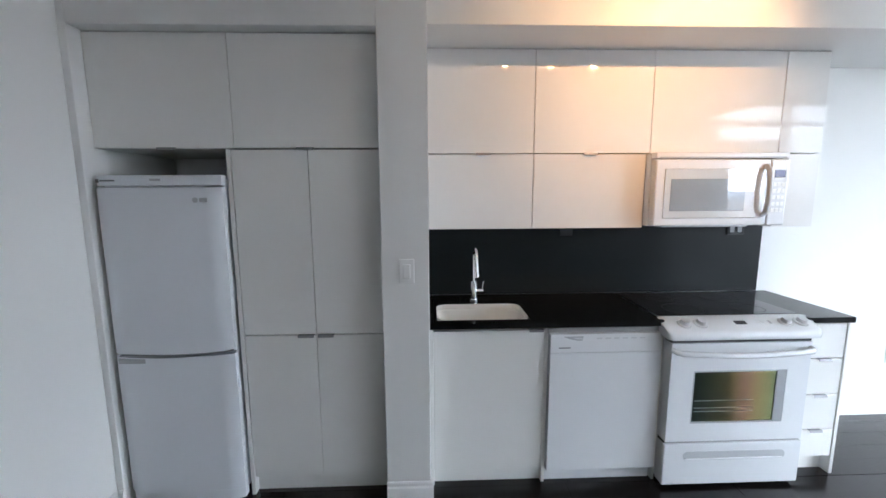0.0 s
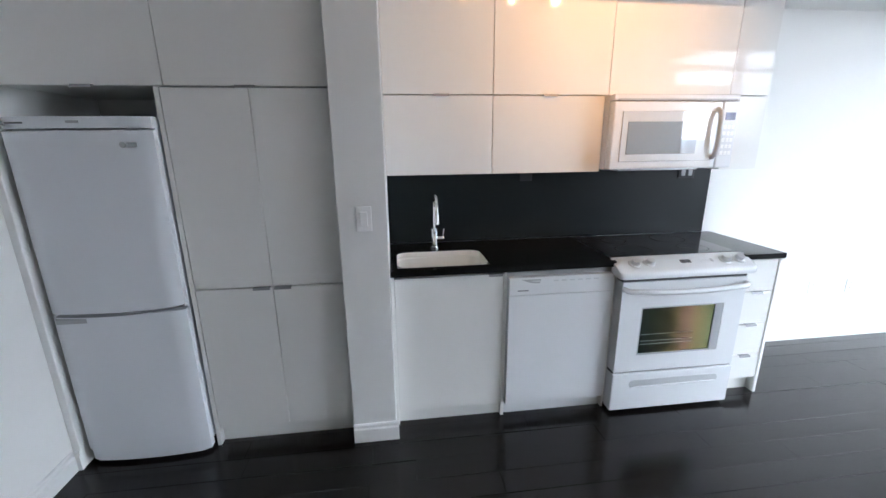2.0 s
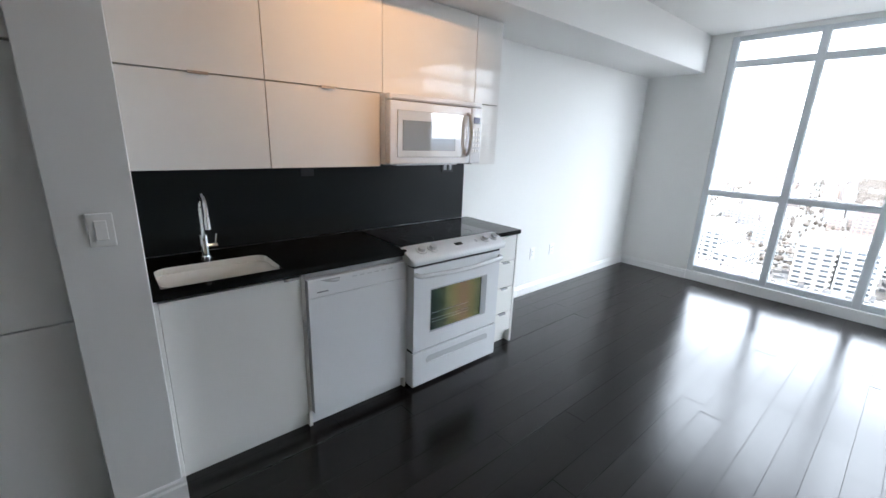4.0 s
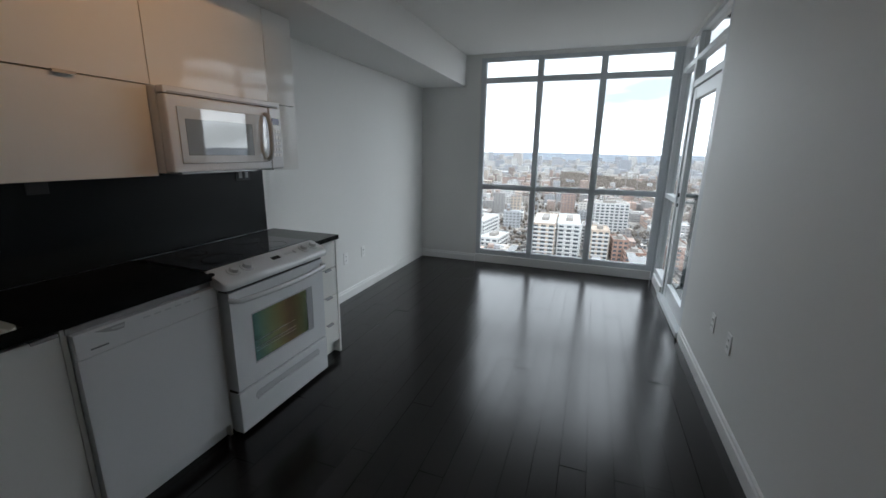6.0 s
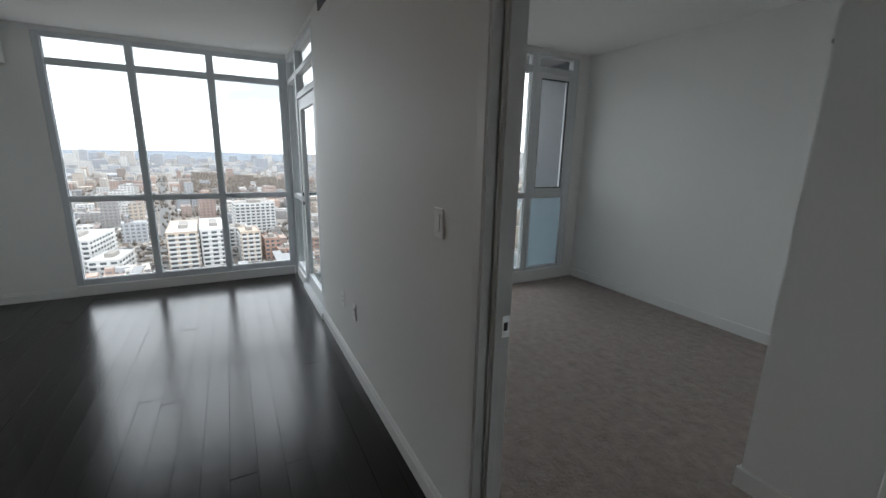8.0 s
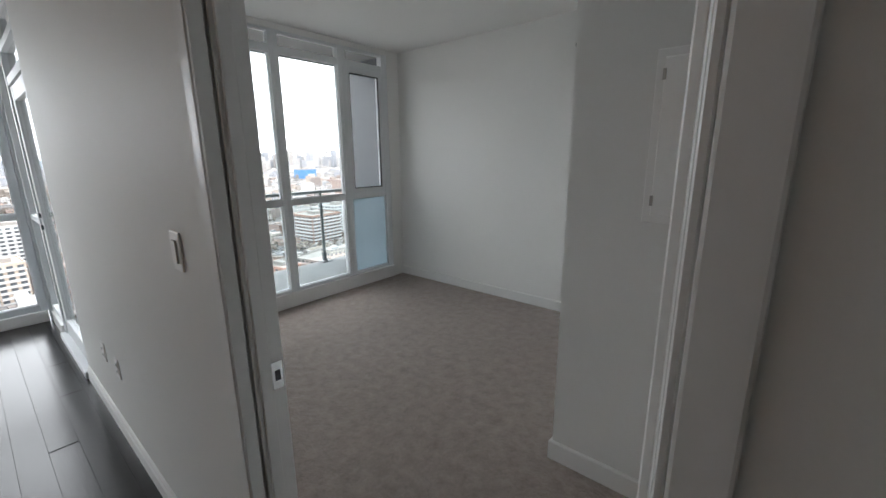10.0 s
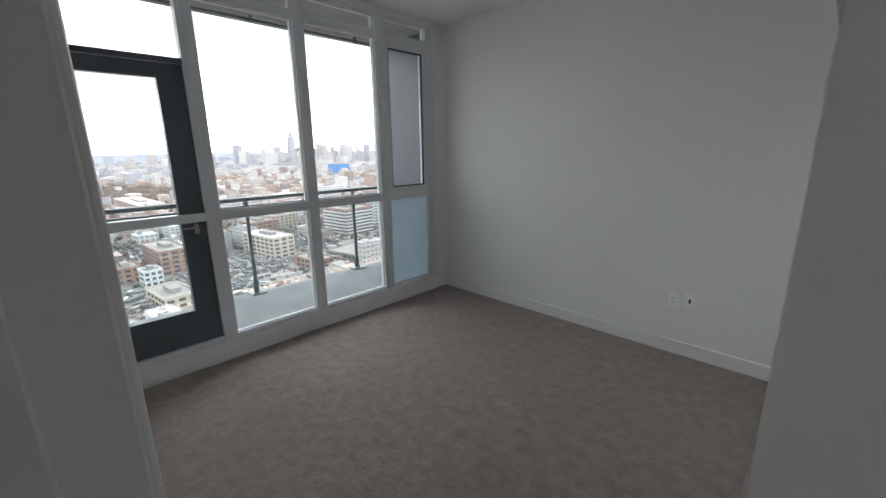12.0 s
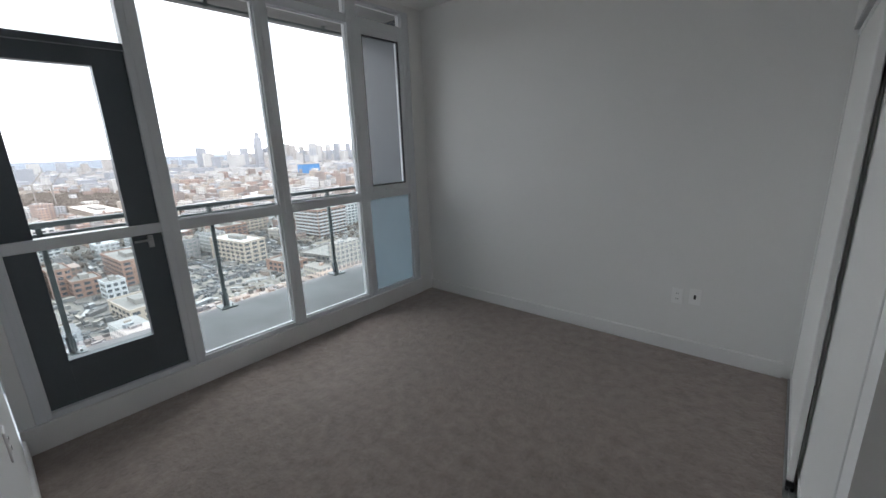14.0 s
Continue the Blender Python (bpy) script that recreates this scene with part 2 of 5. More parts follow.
bp_n["Principled BSDF"].inputs["Base Color"].default_value, bp_n["Principled BSDF"].inputs["Roughness"].default_value = (0.58, 0.65, 0.69, 1), 0.15
bp_mix.inputs["Fac"].default_value = 0.62
bp_l.new(bp_cloud.outputs["Fac"], bp_tone.inputs["Fac"])
bp_l.new(bp_tone.outputs["Color"], bp_thru.inputs["Color"])
bp_l.new(bp_n["Principled BSDF"].outputs[0], bp_mix.inputs[1])
bp_l.new(bp_thru.outputs[0], bp_mix.inputs[2])
bp_l.new(bp_mix.outputs[0], bp_n["Material Output"].inputs["Surface"])
FROST = glass("rail_pane", (0.86, 0.91, 0.92))
INK = surface("grey_print", (0.22, 0.23, 0.25), 0.4)
BLUEDISPLAY = surface("blue_display", (0.05, 0.05, 0.16), 0.12, bump=0.0)
DISPLAY = surface("dark_display", (0.012, 0.012, 0.016), 0.12, bump=0.0)


def plank_material():
    m = surface("espresso_wood", (0.0105, 0.0088, 0.0085), 0.215, vary=0.45, large=3.0, fine=42, bump=0.06, stretch=(0.25, 3.0, 3.0), rough_vary=0.07)
    n, l = m.node_tree.nodes, m.node_tree.links
    n["Principled BSDF"].inputs["Specular IOR Level"].default_value = 0.40
    info, hsv = n.new("ShaderNodeObjectInfo"), n.new("ShaderNodeHueSaturation")
    span = n.new("ShaderNodeMapRange")
    span.inputs["To Min"].default_value, span.inputs["To Max"].default_value = 0.8, 1.3
    l.new(info.outputs["Random"], span.inputs["Value"])
    l.new(span.outputs["Result"], hsv.inputs["Value"])
    l.new(n["Color Ramp"].outputs["Color"], hsv.inputs["Color"])
    l.new(hsv.outputs["Color"], n["Principled BSDF"].inputs["Base Color"])
    return m


def carpet_material():
    """Cut pile: fine tufts, with patches where the pile lies one way or the other."""
    m = surface("beige_carpet", (0.312, 0.258, 0.226), 0.95, vary=0.26, large=4.0, fine=48, bump=0.8)
    n, l = m.node_tree.nodes, m.node_tree.links
    tufts, lay = n["Noise Texture.001"], n.new("ShaderNodeTexNoise")
    tufts.inputs["Detail"].default_value, tufts.inputs["Roughness"].default_value = 6, 0.7
    lay.inputs["Scale"].default_value, lay.inputs["Detail"].default_value, lay.inputs["Roughness"].default_value, lay.inputs["Distortion"].default_value = 13.0, 6, 0.65, 0.0
    l.new(n["Mapping"].outputs["Vector"], lay.inputs["Vector"])
    blend, tone = n.new("ShaderNodeMath"), n["Color Ramp"].color_ramp
    blend.operation, blend.inputs[1].default_value = "MULTIPLY_ADD", 0.5
    l.new(tufts.outputs["Fac"], blend.inputs[0])
    l.new(lay.outputs["Fac"], blend.inputs[2])
    l.new(blend.outputs[0], n["Color Ramp"].inputs["Fac"])
    l.new(blend.outputs[0], n["Bump"].inputs["Height"])
    tone.elements[0].position, tone.elements[1].position = 0.50, 1.02
    n["Bump"].inputs["Distance"].default_value = 0.020
    n["Principled BSDF"].inputs["Sheen Weight"].default_value = 0.25
    return m


WOOD, CARPET = plank_material(), carpet_material()
ESPRESSO = surface("espresso_door", (0.014, 0.012, 0.011), 0.45, vary=0.3, large=2.0, fine=30, bump=0.06, stretch=(4, 4, 0.4))
SUBFLOOR = surface("dark_joint", (0.006, 0.005, 0.005), 0.6)

# ---- plan ----
LIV_E, LIV_N, LIV_S, LIV_W, LIV_Z = 5.17, 0.577, -2.50, -1.58, 2.70   # living room faces
BED_E, BED_N, BED_S, BED_W, BED_Z = 3.61, -2.607, -5.875, 0.56, 2.80  # bedroom faces
DOOR_W, DOOR_E, DOOR_Z = -0.20, 0.721, 2.06                            # bedroom doorway
NICHE_Y, PIL_W, PIL_E = -0.10, -0.236, -0.012                         # front of fridge niche, pillar

# ---- large structure ----
structure("floor", box(-5.2, -2.56, -0.20, 5.25, 0.70, -0.014), SUBFLOOR, "dark wooden floor of the living room and kitchen", "floor")
wall = box(LIV_W - 0.12, LIV_N, -0.2, LIV_E + 0.1, LIV_N + 0.13, 2.9)
structure("wall_north", wall, PAINT, "plain off-white painted wall behind the kitchen", "wall")
wall = box(LIV_W - 0.12, -1.0, -0.2, LIV_W, LIV_N, 2.9)
# unseen hall walls, added so that less light bounces back into the room
box(-5.2, -1.0, -0.2, LIV_W - 0.12, -0.88, 2.9, 0, wall)
box(-5.32, -2.62, -0.2, -5.2, -0.88, 2.9, 0, wall)
box(-5.2, -2.62, -0.2, LIV_W - 0.12, -2.5, 2.9, 0, wall)
structure("wall_west", wall, PAINT, "plain off-white painted wall beside the fridge niche, with added unseen hall walls", "wall")
wall = box(LIV_E, -0.235, -0.2, LIV_E + 0.14, LIV_N, 2.9)
structure("wall_east", wall, PAINT, "off-white wall beside the large living room window", "wall")
wall = box(LIV_W - 0.12, BED_N, -0.2, -1.16, LIV_S, 2.9)
box(-1.16, BED_N, 2.08, -0.362, LIV_S, 2.9, 0, wall)
box(-0.362, BED_N, -0.2, DOOR_W - 0.02, LIV_S, 2.9, 0, wall)
box(DOOR_W - 0.02, BED_N, DOOR_Z + 0.02, DOOR_E + 0.02, LIV_S, 2.9, 0, wall)
box(DOOR_E + 0.02, BED_N, -0.2, 3.445, LIV_S, 2.9, 0, wall)
structure("wall_south", wall, PAINT, "off-white partition wall with a doorway to the bedroom", "wall")
wall = box(-0.44, -3.90, -0.2, -0.32, BED_N, 2.9)
structure("wall_door_side", wall, PAINT, "off-white wall behind the open bedroom door", "wall")
wall = box(-0.44, -4.02, -0.2, 0.487, -3.90, 2.9)
structure("wall_closet_end", wall, PAINT, "off-white wall end beside the closet", "wall")
wall = box(0.42, -5.875, 2.06, 0.545, -4.02, 2.9)
structure("wall_closet_header", wall, PAINT, "off-white wall above the closet doors", "wall")
wall = box(-0.44, BED_S, -0.2, -0.32, -4.02, 2.9)
structure("wall_closet_back", wall, PAINT, "plain wall at the back of the closet", "wall")
wall = box(-0.44, BED_S - 0.13, -0.2, BED_E + 0.16, BED_S, 2.9)
structure("wall_bedroom_south", wall, PAINT, "large plain off-white bedroom wall", "wall")
wall = box(BED_E, BED_S, -0.2, BED_E + 0.14, -5.70, 2.9)
structure("wall_bedroom_east", wall, PAINT, "narrow off-white wall strip beside the bedroom window", "wall")
wall = box(BED_E, -5.70, 2.745, BED_E + 0.14, -2.62, 2.9)
structure("wall_bedroom_head", wall, PAINT, "off-white wall strip above the bedroom window", "wall")
wall = box(LIV_E, -2.58, 2.655, LIV_E + 0.14, -0.235, 2.9)
structure("wall_living_head", wall, PAINT, "off-white wall strip above the living room window", "wall")
wall = box(3.445, -2.63, 2.655, LIV_E, LIV_S, 2.9)
structure("wall_balcony_head", wall, PAINT, "off-white wall strip above the balcony door", "wall")
structure("ceiling", box(-5.2, LIV_S, LIV_Z, LIV_E, LIV_N, LIV_Z + 0.25), CEILING, "flat white ceiling of the living room", "ceiling")
structure("ceiling_bedroom", box(-0.32, BED_S, BED_Z, BED_E, BED_N, BED_Z + 0.15), CEILING, "flat white ceiling of the bedroom", "ceiling")
structure("ceiling_bulkhead", box(PIL_E, -0.03, 2.325, LIV_E, LIV_N, LIV_Z, 0.002), PAINT, "boxed white bulkhead along the kitchen wall", "bulkhead")
niche = box(LIV_W, NICHE_Y, 0, -1.545, LIV_N, LIV_Z, 0.003)
box(-1.545, NICHE_Y, 2.288, PIL_W, LIV_N, LIV_Z, 0.003, niche)
structure("wall_niche", niche, PAINT, "off-white wall framing the fridge niche", "wall")
structure("wall_pillar", box(PIL_W, NICHE_Y, 0, PIL_E, LIV_N, LIV_Z, 0.003), PAINT, "off-white pillar between fridge niche and kitchen", "pillar")
structure("carpet", box(-0.32, BED_S, -0.2, BED_E, -2.56, 0.0), CARPET, "beige-grey cut pile carpet of the bedroom", "carpet")


def skirting(name, x0, y0, x1, y1, nx, ny, height=0.105, thick=0.016, label="white painted skirting board", plain=False):
    """A skirting board along a wall from (x0, y0) to (x1, y1), standing out towards (nx, ny), with a thinner moulded top."""
    bm = bmesh.new()
    outline = [(0, 0), (thick, 0), (thick, height * 0.72), (thick * 0.62, height * 0.80), (thick * 0.62, height * 0.93), (thick * 0.3, height), (0, height)]
    if plain:
        outline = [(0, 0), (thick, 0), (thick, height - 0.006), (thick - 0.005, height), (0, height)]
    a = [bm.verts.new((x0 + nx * d, y0 + ny * d, z)) for d, z in outline]
    b = [bm.verts.new((x1 + nx * d, y1 + ny * d, z)) for d, z in outline]
    bm.faces.new(a)
    bm.faces.new(b[::-1])
    for i in range(len(outline)):
        j = (i + 1) % len(outline)
        bm.faces.new((a[i], b[i], b[j], a[j]))
    return structure(name, bm, TRIM, label, "skirting board")


skirting("baseboard_north", 2.245, LIV_N, LIV_E, LIV_N, 0, -1)
skirting("baseboard_east", LIV_E, LIV_N - 0.016, LIV_E, -0.235, -1, 0)
skirting("baseboard_south", DOOR_E + 0.08, LIV_S, 3.435, LIV_S, 0, 1)
skirting("baseboard_west", LIV_W, -0.116, LIV_W, -1.0, 1, 0)
skirting("baseboard_niche", LIV_W + 0.016, NICHE_Y, -1.545, NICHE_Y, 0, -1)
skirting("baseboard_pillar", PIL_W, NICHE_Y, PIL_E + 0.012, NICHE_Y, 0, -1)
skirting("baseboard_bedroom_south", BED_W + 0.01, BED_S, BED_E, BED_S, 0, 1, plain=True)
skirting("baseboard_bedroom_north", DOOR_E + 0.08, BED_N, BED_E, BED_N, 0, -1, plain=True)
skirting("baseboard_closet_end", -0.30, -3.90, 0.503, -3.90, 0, 1, plain=True)
skirting("baseboard_closet_corner", 0.487, -3.90, 0.487, -4.0, 1, 0, plain=True)


# doorway of the bedroom
def doorway():
    d = thing("door_frame_1", (0.25, -2.56, 0), "white painted door lining and moulded casing of the bedroom doorway", "door frame", "", "structure")
    for name, x0, x1 in (("jamb", DOOR_E, DOOR_E + 0.02), ("jamb", DOOR_W - 0.02, DOOR_W)):
        k = 1 if x0 > 0 else -1
        e = DOOR_E if k > 0 else DOOR_W
        part(name, box(e, BED_N - 0.006, 0, e + k * 0.008, -2.531, DOOR_Z, 0.002), TRIM, d)
        part("rebate", box(e + k * 0.009, -2.526, 0, e + k * 0.0185, LIV_S + 0.010, DOOR_Z, 0.002), TRIM, d)
        part("packing", box(e + k * 0.0085, BED_N + 0.014, 0, e + k * 0.0195, -2.540, DOOR_Z, 0), TRIM, d)
    part("head", box(DOOR_W - 0.02, BED_N - 0.004, DOOR_Z, DOOR_E + 0.02, LIV_S + 0.004, DOOR_Z + 0.02, 0.002), TRIM, d)
    part("stop", box(DOOR_E - 0.012, -2.572, 0, DOOR_E, -2.54, DOOR_Z, 0.002), TRIM, d)
    part("stop", box(DOOR_W, -2.572, 0, DOOR_W + 0.012, -2.54, DOOR_Z, 0.002), TRIM, d)
    for y, s in ((LIV_S, 1), (BED_N, -1)):
        for x, k in ((DOOR_E, 1), (DOOR_W, -1)):
            bm = box(x + k * 0.019, y, 0, x + k * 0.068, y + s * 0.013, DOOR_Z + 0.06, 0.004, None, 2)
            part("casing", bm, TRIM, d)
        part("casing", box(DOOR_W - 0.017, y, DOOR_Z + 0.018, DOOR_E + 0.017, y + s * 0.014, DOOR_Z + 0.06, 0.002), TRIM, d)
    plate = part("strike_plate", box(DOOR_E - 0.003, -2.607, 0.955, DOOR_E - 0.0005, -2.576, 1.035, 0.001), CHROME, d, "chrome strike plate")
    part("latch_hole", box(DOOR_E - 0.0045, -2.599, 0.98, DOOR_E - 0.0015, -2.584, 1.01, 0.0005), GASKET, plate, "dark latch hole")
    return d


doorway()


def bedroom_door():
    """The door leaf, swung open into the bedroom, nearly against the side wall."""
    d = thing("door_1", (DOOR_W + 0.002, -2.62, 0), "white flush bedroom door standing open with a steel lever", "door", "", "structure")
    x0, x1, y0, y1 = DOOR_W - 0.036, DOOR_W, -3.51, -2.645
    leaf = part("leaf", box(x0, y0, 0.012, x1, y1, 2.04, 0.002), TRIM, d)
    for z in (0.25, 1.05, 1.85):
        part("hinge", rod((x1 + 0.004, -2.638, z - 0.045), (x1 + 0.004, -2.638, z + 0.045), 0.006), STEEL, d, "steel butt hinge")
    rose = part("rose", rod((x1, y0 + 0.07, 1.0), (x1 + 0.012, y0 + 0.07, 1.0), 0.026, None, 20), STEEL, d, "round steel rose", True)
    part("lever", tube([(x1 + 0.006, y0 + 0.07, 1.0), (x1 + 0.045, y0 + 0.07, 1.0), (x1 + 0.055, y0 + 0.085, 1.0), (x1 + 0.055, y0 + 0.19, 1.0)], 0.009), STEEL, rose, "brushed steel lever", True)
    return d


bedroom_door()


def hall_door():
    """A closed dark-stained panelled door, set back in its opening in the partition."""
    d = thing("door_2", (-0.76, -2.58, 0), "closed dark espresso-stained panelled wooden door in the hall", "door", "", "structure")
    x0, x1, y0, y1 = -1.157, -0.365, -2.600, -2.560
    for a, b in ((x0, x0 + 0.11), (x1 - 0.11, x1)):
        part("stile", box(a, y0, 0.008, b, y1, 2.074, 0.002), ESPRESSO, d)
    for e, f in ((0.008, 0.22), (1.30, 1.42), (1.95, 2.074)):
        part("rail", box(x0 + 0.111, y0, e, x1 - 0.111, y1, f, 0.002), ESPRESSO, d)
    for e, f in ((0.22, 1.30), (1.42, 1.95)):
        part("door_panel", box(x0 + 0.1115, y0 + 0.006, e + 0.001, x1 - 0.1115, y1 - 0.012, f - 0.001, 0.006), ESPRESSO, d)
    return d


hall_door()


# ---- windows ----
def pane_part(bm, parent, label="", material=None):
    ob = part("pane", bm, material or PANE, parent, label)
    ob.visible_shadow = False
    return ob


def living_window():
    """The floor-to-ceiling window at the end of the living room: three bays of three panes."""
    w = thing("window_1", (5.21, -1.34, 0), "tall three-bay window in grey-white aluminium frames above the city", "window", "", "structure")
    ys, zs = (-0.265, -0.975, -1.70, -2.45), (0.145, 1.05, 2.39, 2.635)
    x0, x1 = LIV_E + 0.012, LIV_E + 0.085
    for i, y in enumerate(ys):
        wide = 0.030 if 0 < i < 3 else 0.030
        part("mullion", box(x0, y - wide, 0.11, x1, y + wide, 2.655, 0.003), ALU, w)
    for z, h in zip(zs, (0.032, 0.026, 0.028, 0.022)):
        for a, b in zip(ys, ys[1:]):
            part("transom", box(x0 + 0.004, b + 0.030, z - h, x1 - 0.004, a - 0.030, z + h, 0.002), ALU, w)
    for i, (a, b) in enumerate(zip(ys, ys[1:])):
        for (z0, h0), (z1, h1) in zip(zip(zs, (0.032, 0.026, 0.028, 0.022)), list(zip(zs, (0.032, 0.026, 0.028, 0.022)))[1:]):
            c, d, e, f = b + 0.030, a - 0.030, z0 + h0, z1 - h1
            xb = x0 + 0.026
            gk = ring((c, e, d, f), (c + 0.008, e + 0.008, d - 0.008, f - 0.008), xb - 0.006, xb + 0.006, "x")
            part("glazing_bead", gk, WHITEALU, w)
            pane_part(box(xb - 0.002, c + 0.004, e + 0.004, xb + 0.002, d - 0.004, f - 0.004), w)
    part("sill_board", box(LIV_E - 0.010, -2.47, 0, LIV_E + 0.10, -0.235, 0.112, 0.004), TRIM, w, "white sill board on the floor")
    part("corner_post", box(LIV_E + 0.012, -2.60, 0.0, LIV_E + 0.11, -2.482, 2.655, 0.004), ALU, w)
    return w


living_window()


def balcony_side():
    """The glazed return wall with the balcony door."""
    w = thing("window_2", (4.35, -2.54, 0), "narrow side window and glazed white balcony door of the living room", "window", "", "structure")
    y0, y1 = LIV_S - 0.085, LIV_S - 0.004
    for x, h in ((3.480, 0.035), (4.50, 0.035), (5.135, 0.028)):
        part("mullion", box(x - h, y0, 0.0, x + h, y1, 2.655, 0.003), WHITEALU, w)
    part("sill_board", box(4.535, y0, 0.0, 5.107, LIV_S + 0.012, 0.115, 0.004), TRIM, w, "white sill board")
    for z, h in ((0.145, 0.03), (1.05, 0.026), (2.39, 0.028), (2.635, 0.02)):
        part("transom", box(4.535, y0 + 0.004, z - h, 5.107, y1 - 0.004, z + h, 0.002), WHITEALU, w)
    for z0, z1 in ((0.175, 1.024), (1.076, 2.362), (2.418, 2.615)):
        pane_part(box(4.535, -2.545, z0, 5.107, -2.541, z1), w)
    part("transom", box(3.515, y0 + 0.004, 2.13, 4.465, y1 - 0.004, 2.19, 0.002), WHITEALU, w)
    part("transom", box(3.515, y0 + 0.004, 2.37, 4.465, y1 - 0.004, 2.42, 0.002), WHITEALU, w)
    part("transom", box(3.515, y0 + 0.004, 2.615, 4.465, y1 - 0.004, 2.655, 0.002), WHITEALU, w)
    pane_part(box(3.515, -2.545, 2.19, 4.465, -2.541, 2.37), w)
    pane_part(box(3.515, -2.545, 2.42, 4.465, -2.541, 2.615), w)
    part("threshold", box(3.445, -2.60, 0.0, 4.53, LIV_S + 0.03, 0.055, 0.006), WHITEALU, w, "white aluminium threshold")
    d = part("door_leaf", box(3.525, -2.565, 0.06, 3.635, -2.515, 2.12, 0.004), WHITEALU, w, "white glazed balcony door leaf")
    part("stile", box(4.345, -2.565, 0.06, 4.455, -2.515, 2.12, 0.004), WHITEALU, d)
    part("rail", box(3.635, -2.563, 0.06, 4.345, -2.517, 0.21, 0.004), WHITEALU, d)
    part("rail", box(3.635, -2.563, 2.01, 4.345, -2.517, 2.12, 0.004), WHITEALU, d)
    pane_part(box(3.635, -2.542, 0.21, 4.345, -2.538, 2.01), d)
    for z in (1.12, 1.02):
        part("lock", rod((4.40, -2.516, z), (4.40, -2.500, z), 0.020, None, 16), DARKALU, d, "dark round lock")
    return w


balcony_side()


def bedroom_window():
    """The bedroom's glazed wall: a bay with a dark balcony door, two wide bays and a casement bay."""
    w = thing("window_3", (3.65, -4.2, 0), "wide floor-to-ceiling bedroom window in light aluminium frames", "window", "", "structure")
    x0, x1 = BED_E + 0.006, BED_E + 0.085
    ys = ((-2.710, 0.035), (-3.482, 0.048), (-4.265, 0.048), (-5.04, 0.052), (-5.655, 0.045))
    part("sill_board", box(BED_E - 0.012, -5.70, 0.0, x1 + 0.02, BED_N, 0.155, 0.004), TRIM, w, "white sill board above the carpet")
    part("end_cover", box(x0, -2.675, 0.155, x1, BED_N, 2.745, 0.003), TRIM, w)
    for y, h in ys:
        bm = box(x0, y - h, 0.155, x1, y + h, 2.745, 0.003)
        box(x0 - 0.004, y - 0.010, 0.155, x0 + 0.01, y + 0.010, 2.745, 0.001, bm)
        part("mullion", bm, WHITEALU, w)
    levels = ((0.170, 0.018), (1.115, 0.030), (2.575, 0.032), (2.735, 0.012))
    for (a, ha), (b, hb) in zip(ys, ys[1:]):
        for z, h in levels:
            part("transom", box(x0 + 0.003, b + hb, z - h, x1 - 0.003, a - ha, z + h, 0.002), WHITEALU, w)
    for i, ((a, ha), (b, hb)) in enumerate(zip(ys, ys[1:])):
        for (z0, h0), (z1, h1) in zip(levels, levels[1:]):
            if i == 0 and z1 < 2.6:
                continue
            c, d, e, f = b + hb, a - ha, z0 + h0, z1 - h1
            if i == 3 and 1.1 < z0 < 1.2:
                continue
            xb = x0 + 0.030
            gk = ring((c, e, d, f), (c + 0.009, e + 0.009, d - 0.009, f - 0.009), xb - 0.006, xb + 0.006, "x")
            part("glazing_bead", gk, WHITEALU, w)
            if i == 3 and z0 < 1:
                # stands in for clear glass with the pale screen behind
                part("pane", box(xb - 0.002, c + 0.004, e + 0.004, xb + 0.002, d - 0.004, f - 0.004), BLUEPANE, w, "pane given the pale blue of the frosted screen beyond")
            else:
                pane_part(box(xb - 0.002, c + 0.004, e + 0.004, xb + 0.002, d - 0.004, f - 0.004), w)
    # opening casement
    c, d, e, f = -5.61, -5.092, 1.145, 2.543
    s = part("casement", box(x0 + 0.004, c, e, x1 - 0.01, c + 0.045, f, 0.003), WHITEALU, w, "white casement sash with black gasket")
    part("stile", box(x0 + 0.004, d - 0.045, e, x1 - 0.01, d, f, 0.003), WHITEALU, s)
    part("rail", box(x0 + 0.004, c + 0.045, e, x1 - 0.01, d - 0.045, e + 0.055, 0.003), WHITEALU, s)
    part("rail", box(x0 + 0.004, c + 0.045, f - 0.06, x1 - 0.01, d - 0.045, f, 0.003), WHITEALU, s)
    gk = ring((c + 0.045, e + 0.055, d - 0.045, f - 0.06), (c + 0.057, e + 0.067, d - 0.054, f - 0.072), x0 + 0.012, x0 + 0.030, "x")
    part("gasket", gk, GASKET, s, "black rubber gasket")
    pane_part(box(x0 + 0.019, c + 0.052, e + 0.06, x0 + 0.023, d - 0.05, f - 0.065), s)
    part("handle", box(x0 - 0.016, -5.40, e + 0.012, x0 + 0.004, -5.28, e + 0.030, 0.004), WHITEALU, s, "white window catch")
    # dark balcony door set behind the first bay
    q0, q1 = x0 + 0.03, x1 + 0.01
    c, d = -3.434, -2.745
    leaf = part("door_leaf", box(q0, c, 0.19, q1, c + 0.155, 2.120, 0.001), DARKALU, w, "dark grey aluminium balcony door leaf")
    part("stile", box(q0, d - 0.125, 0.19, q1, d, 2.120, 0.001), DARKALU, leaf)
    part("rail", box(q0, c + 0.155, 0.19, q1, d - 0.125, 0.445, 0.001), DARKALU, leaf)
    part("rail", box(q0, c + 0.155, 2.03, q1, d - 0.125, 2.120, 0.001), DARKALU, leaf)
    pane_part(box(q0 + 0.02, c + 0.15, 0.44, q0 + 0.024, d - 0.12, 2.035), leaf)
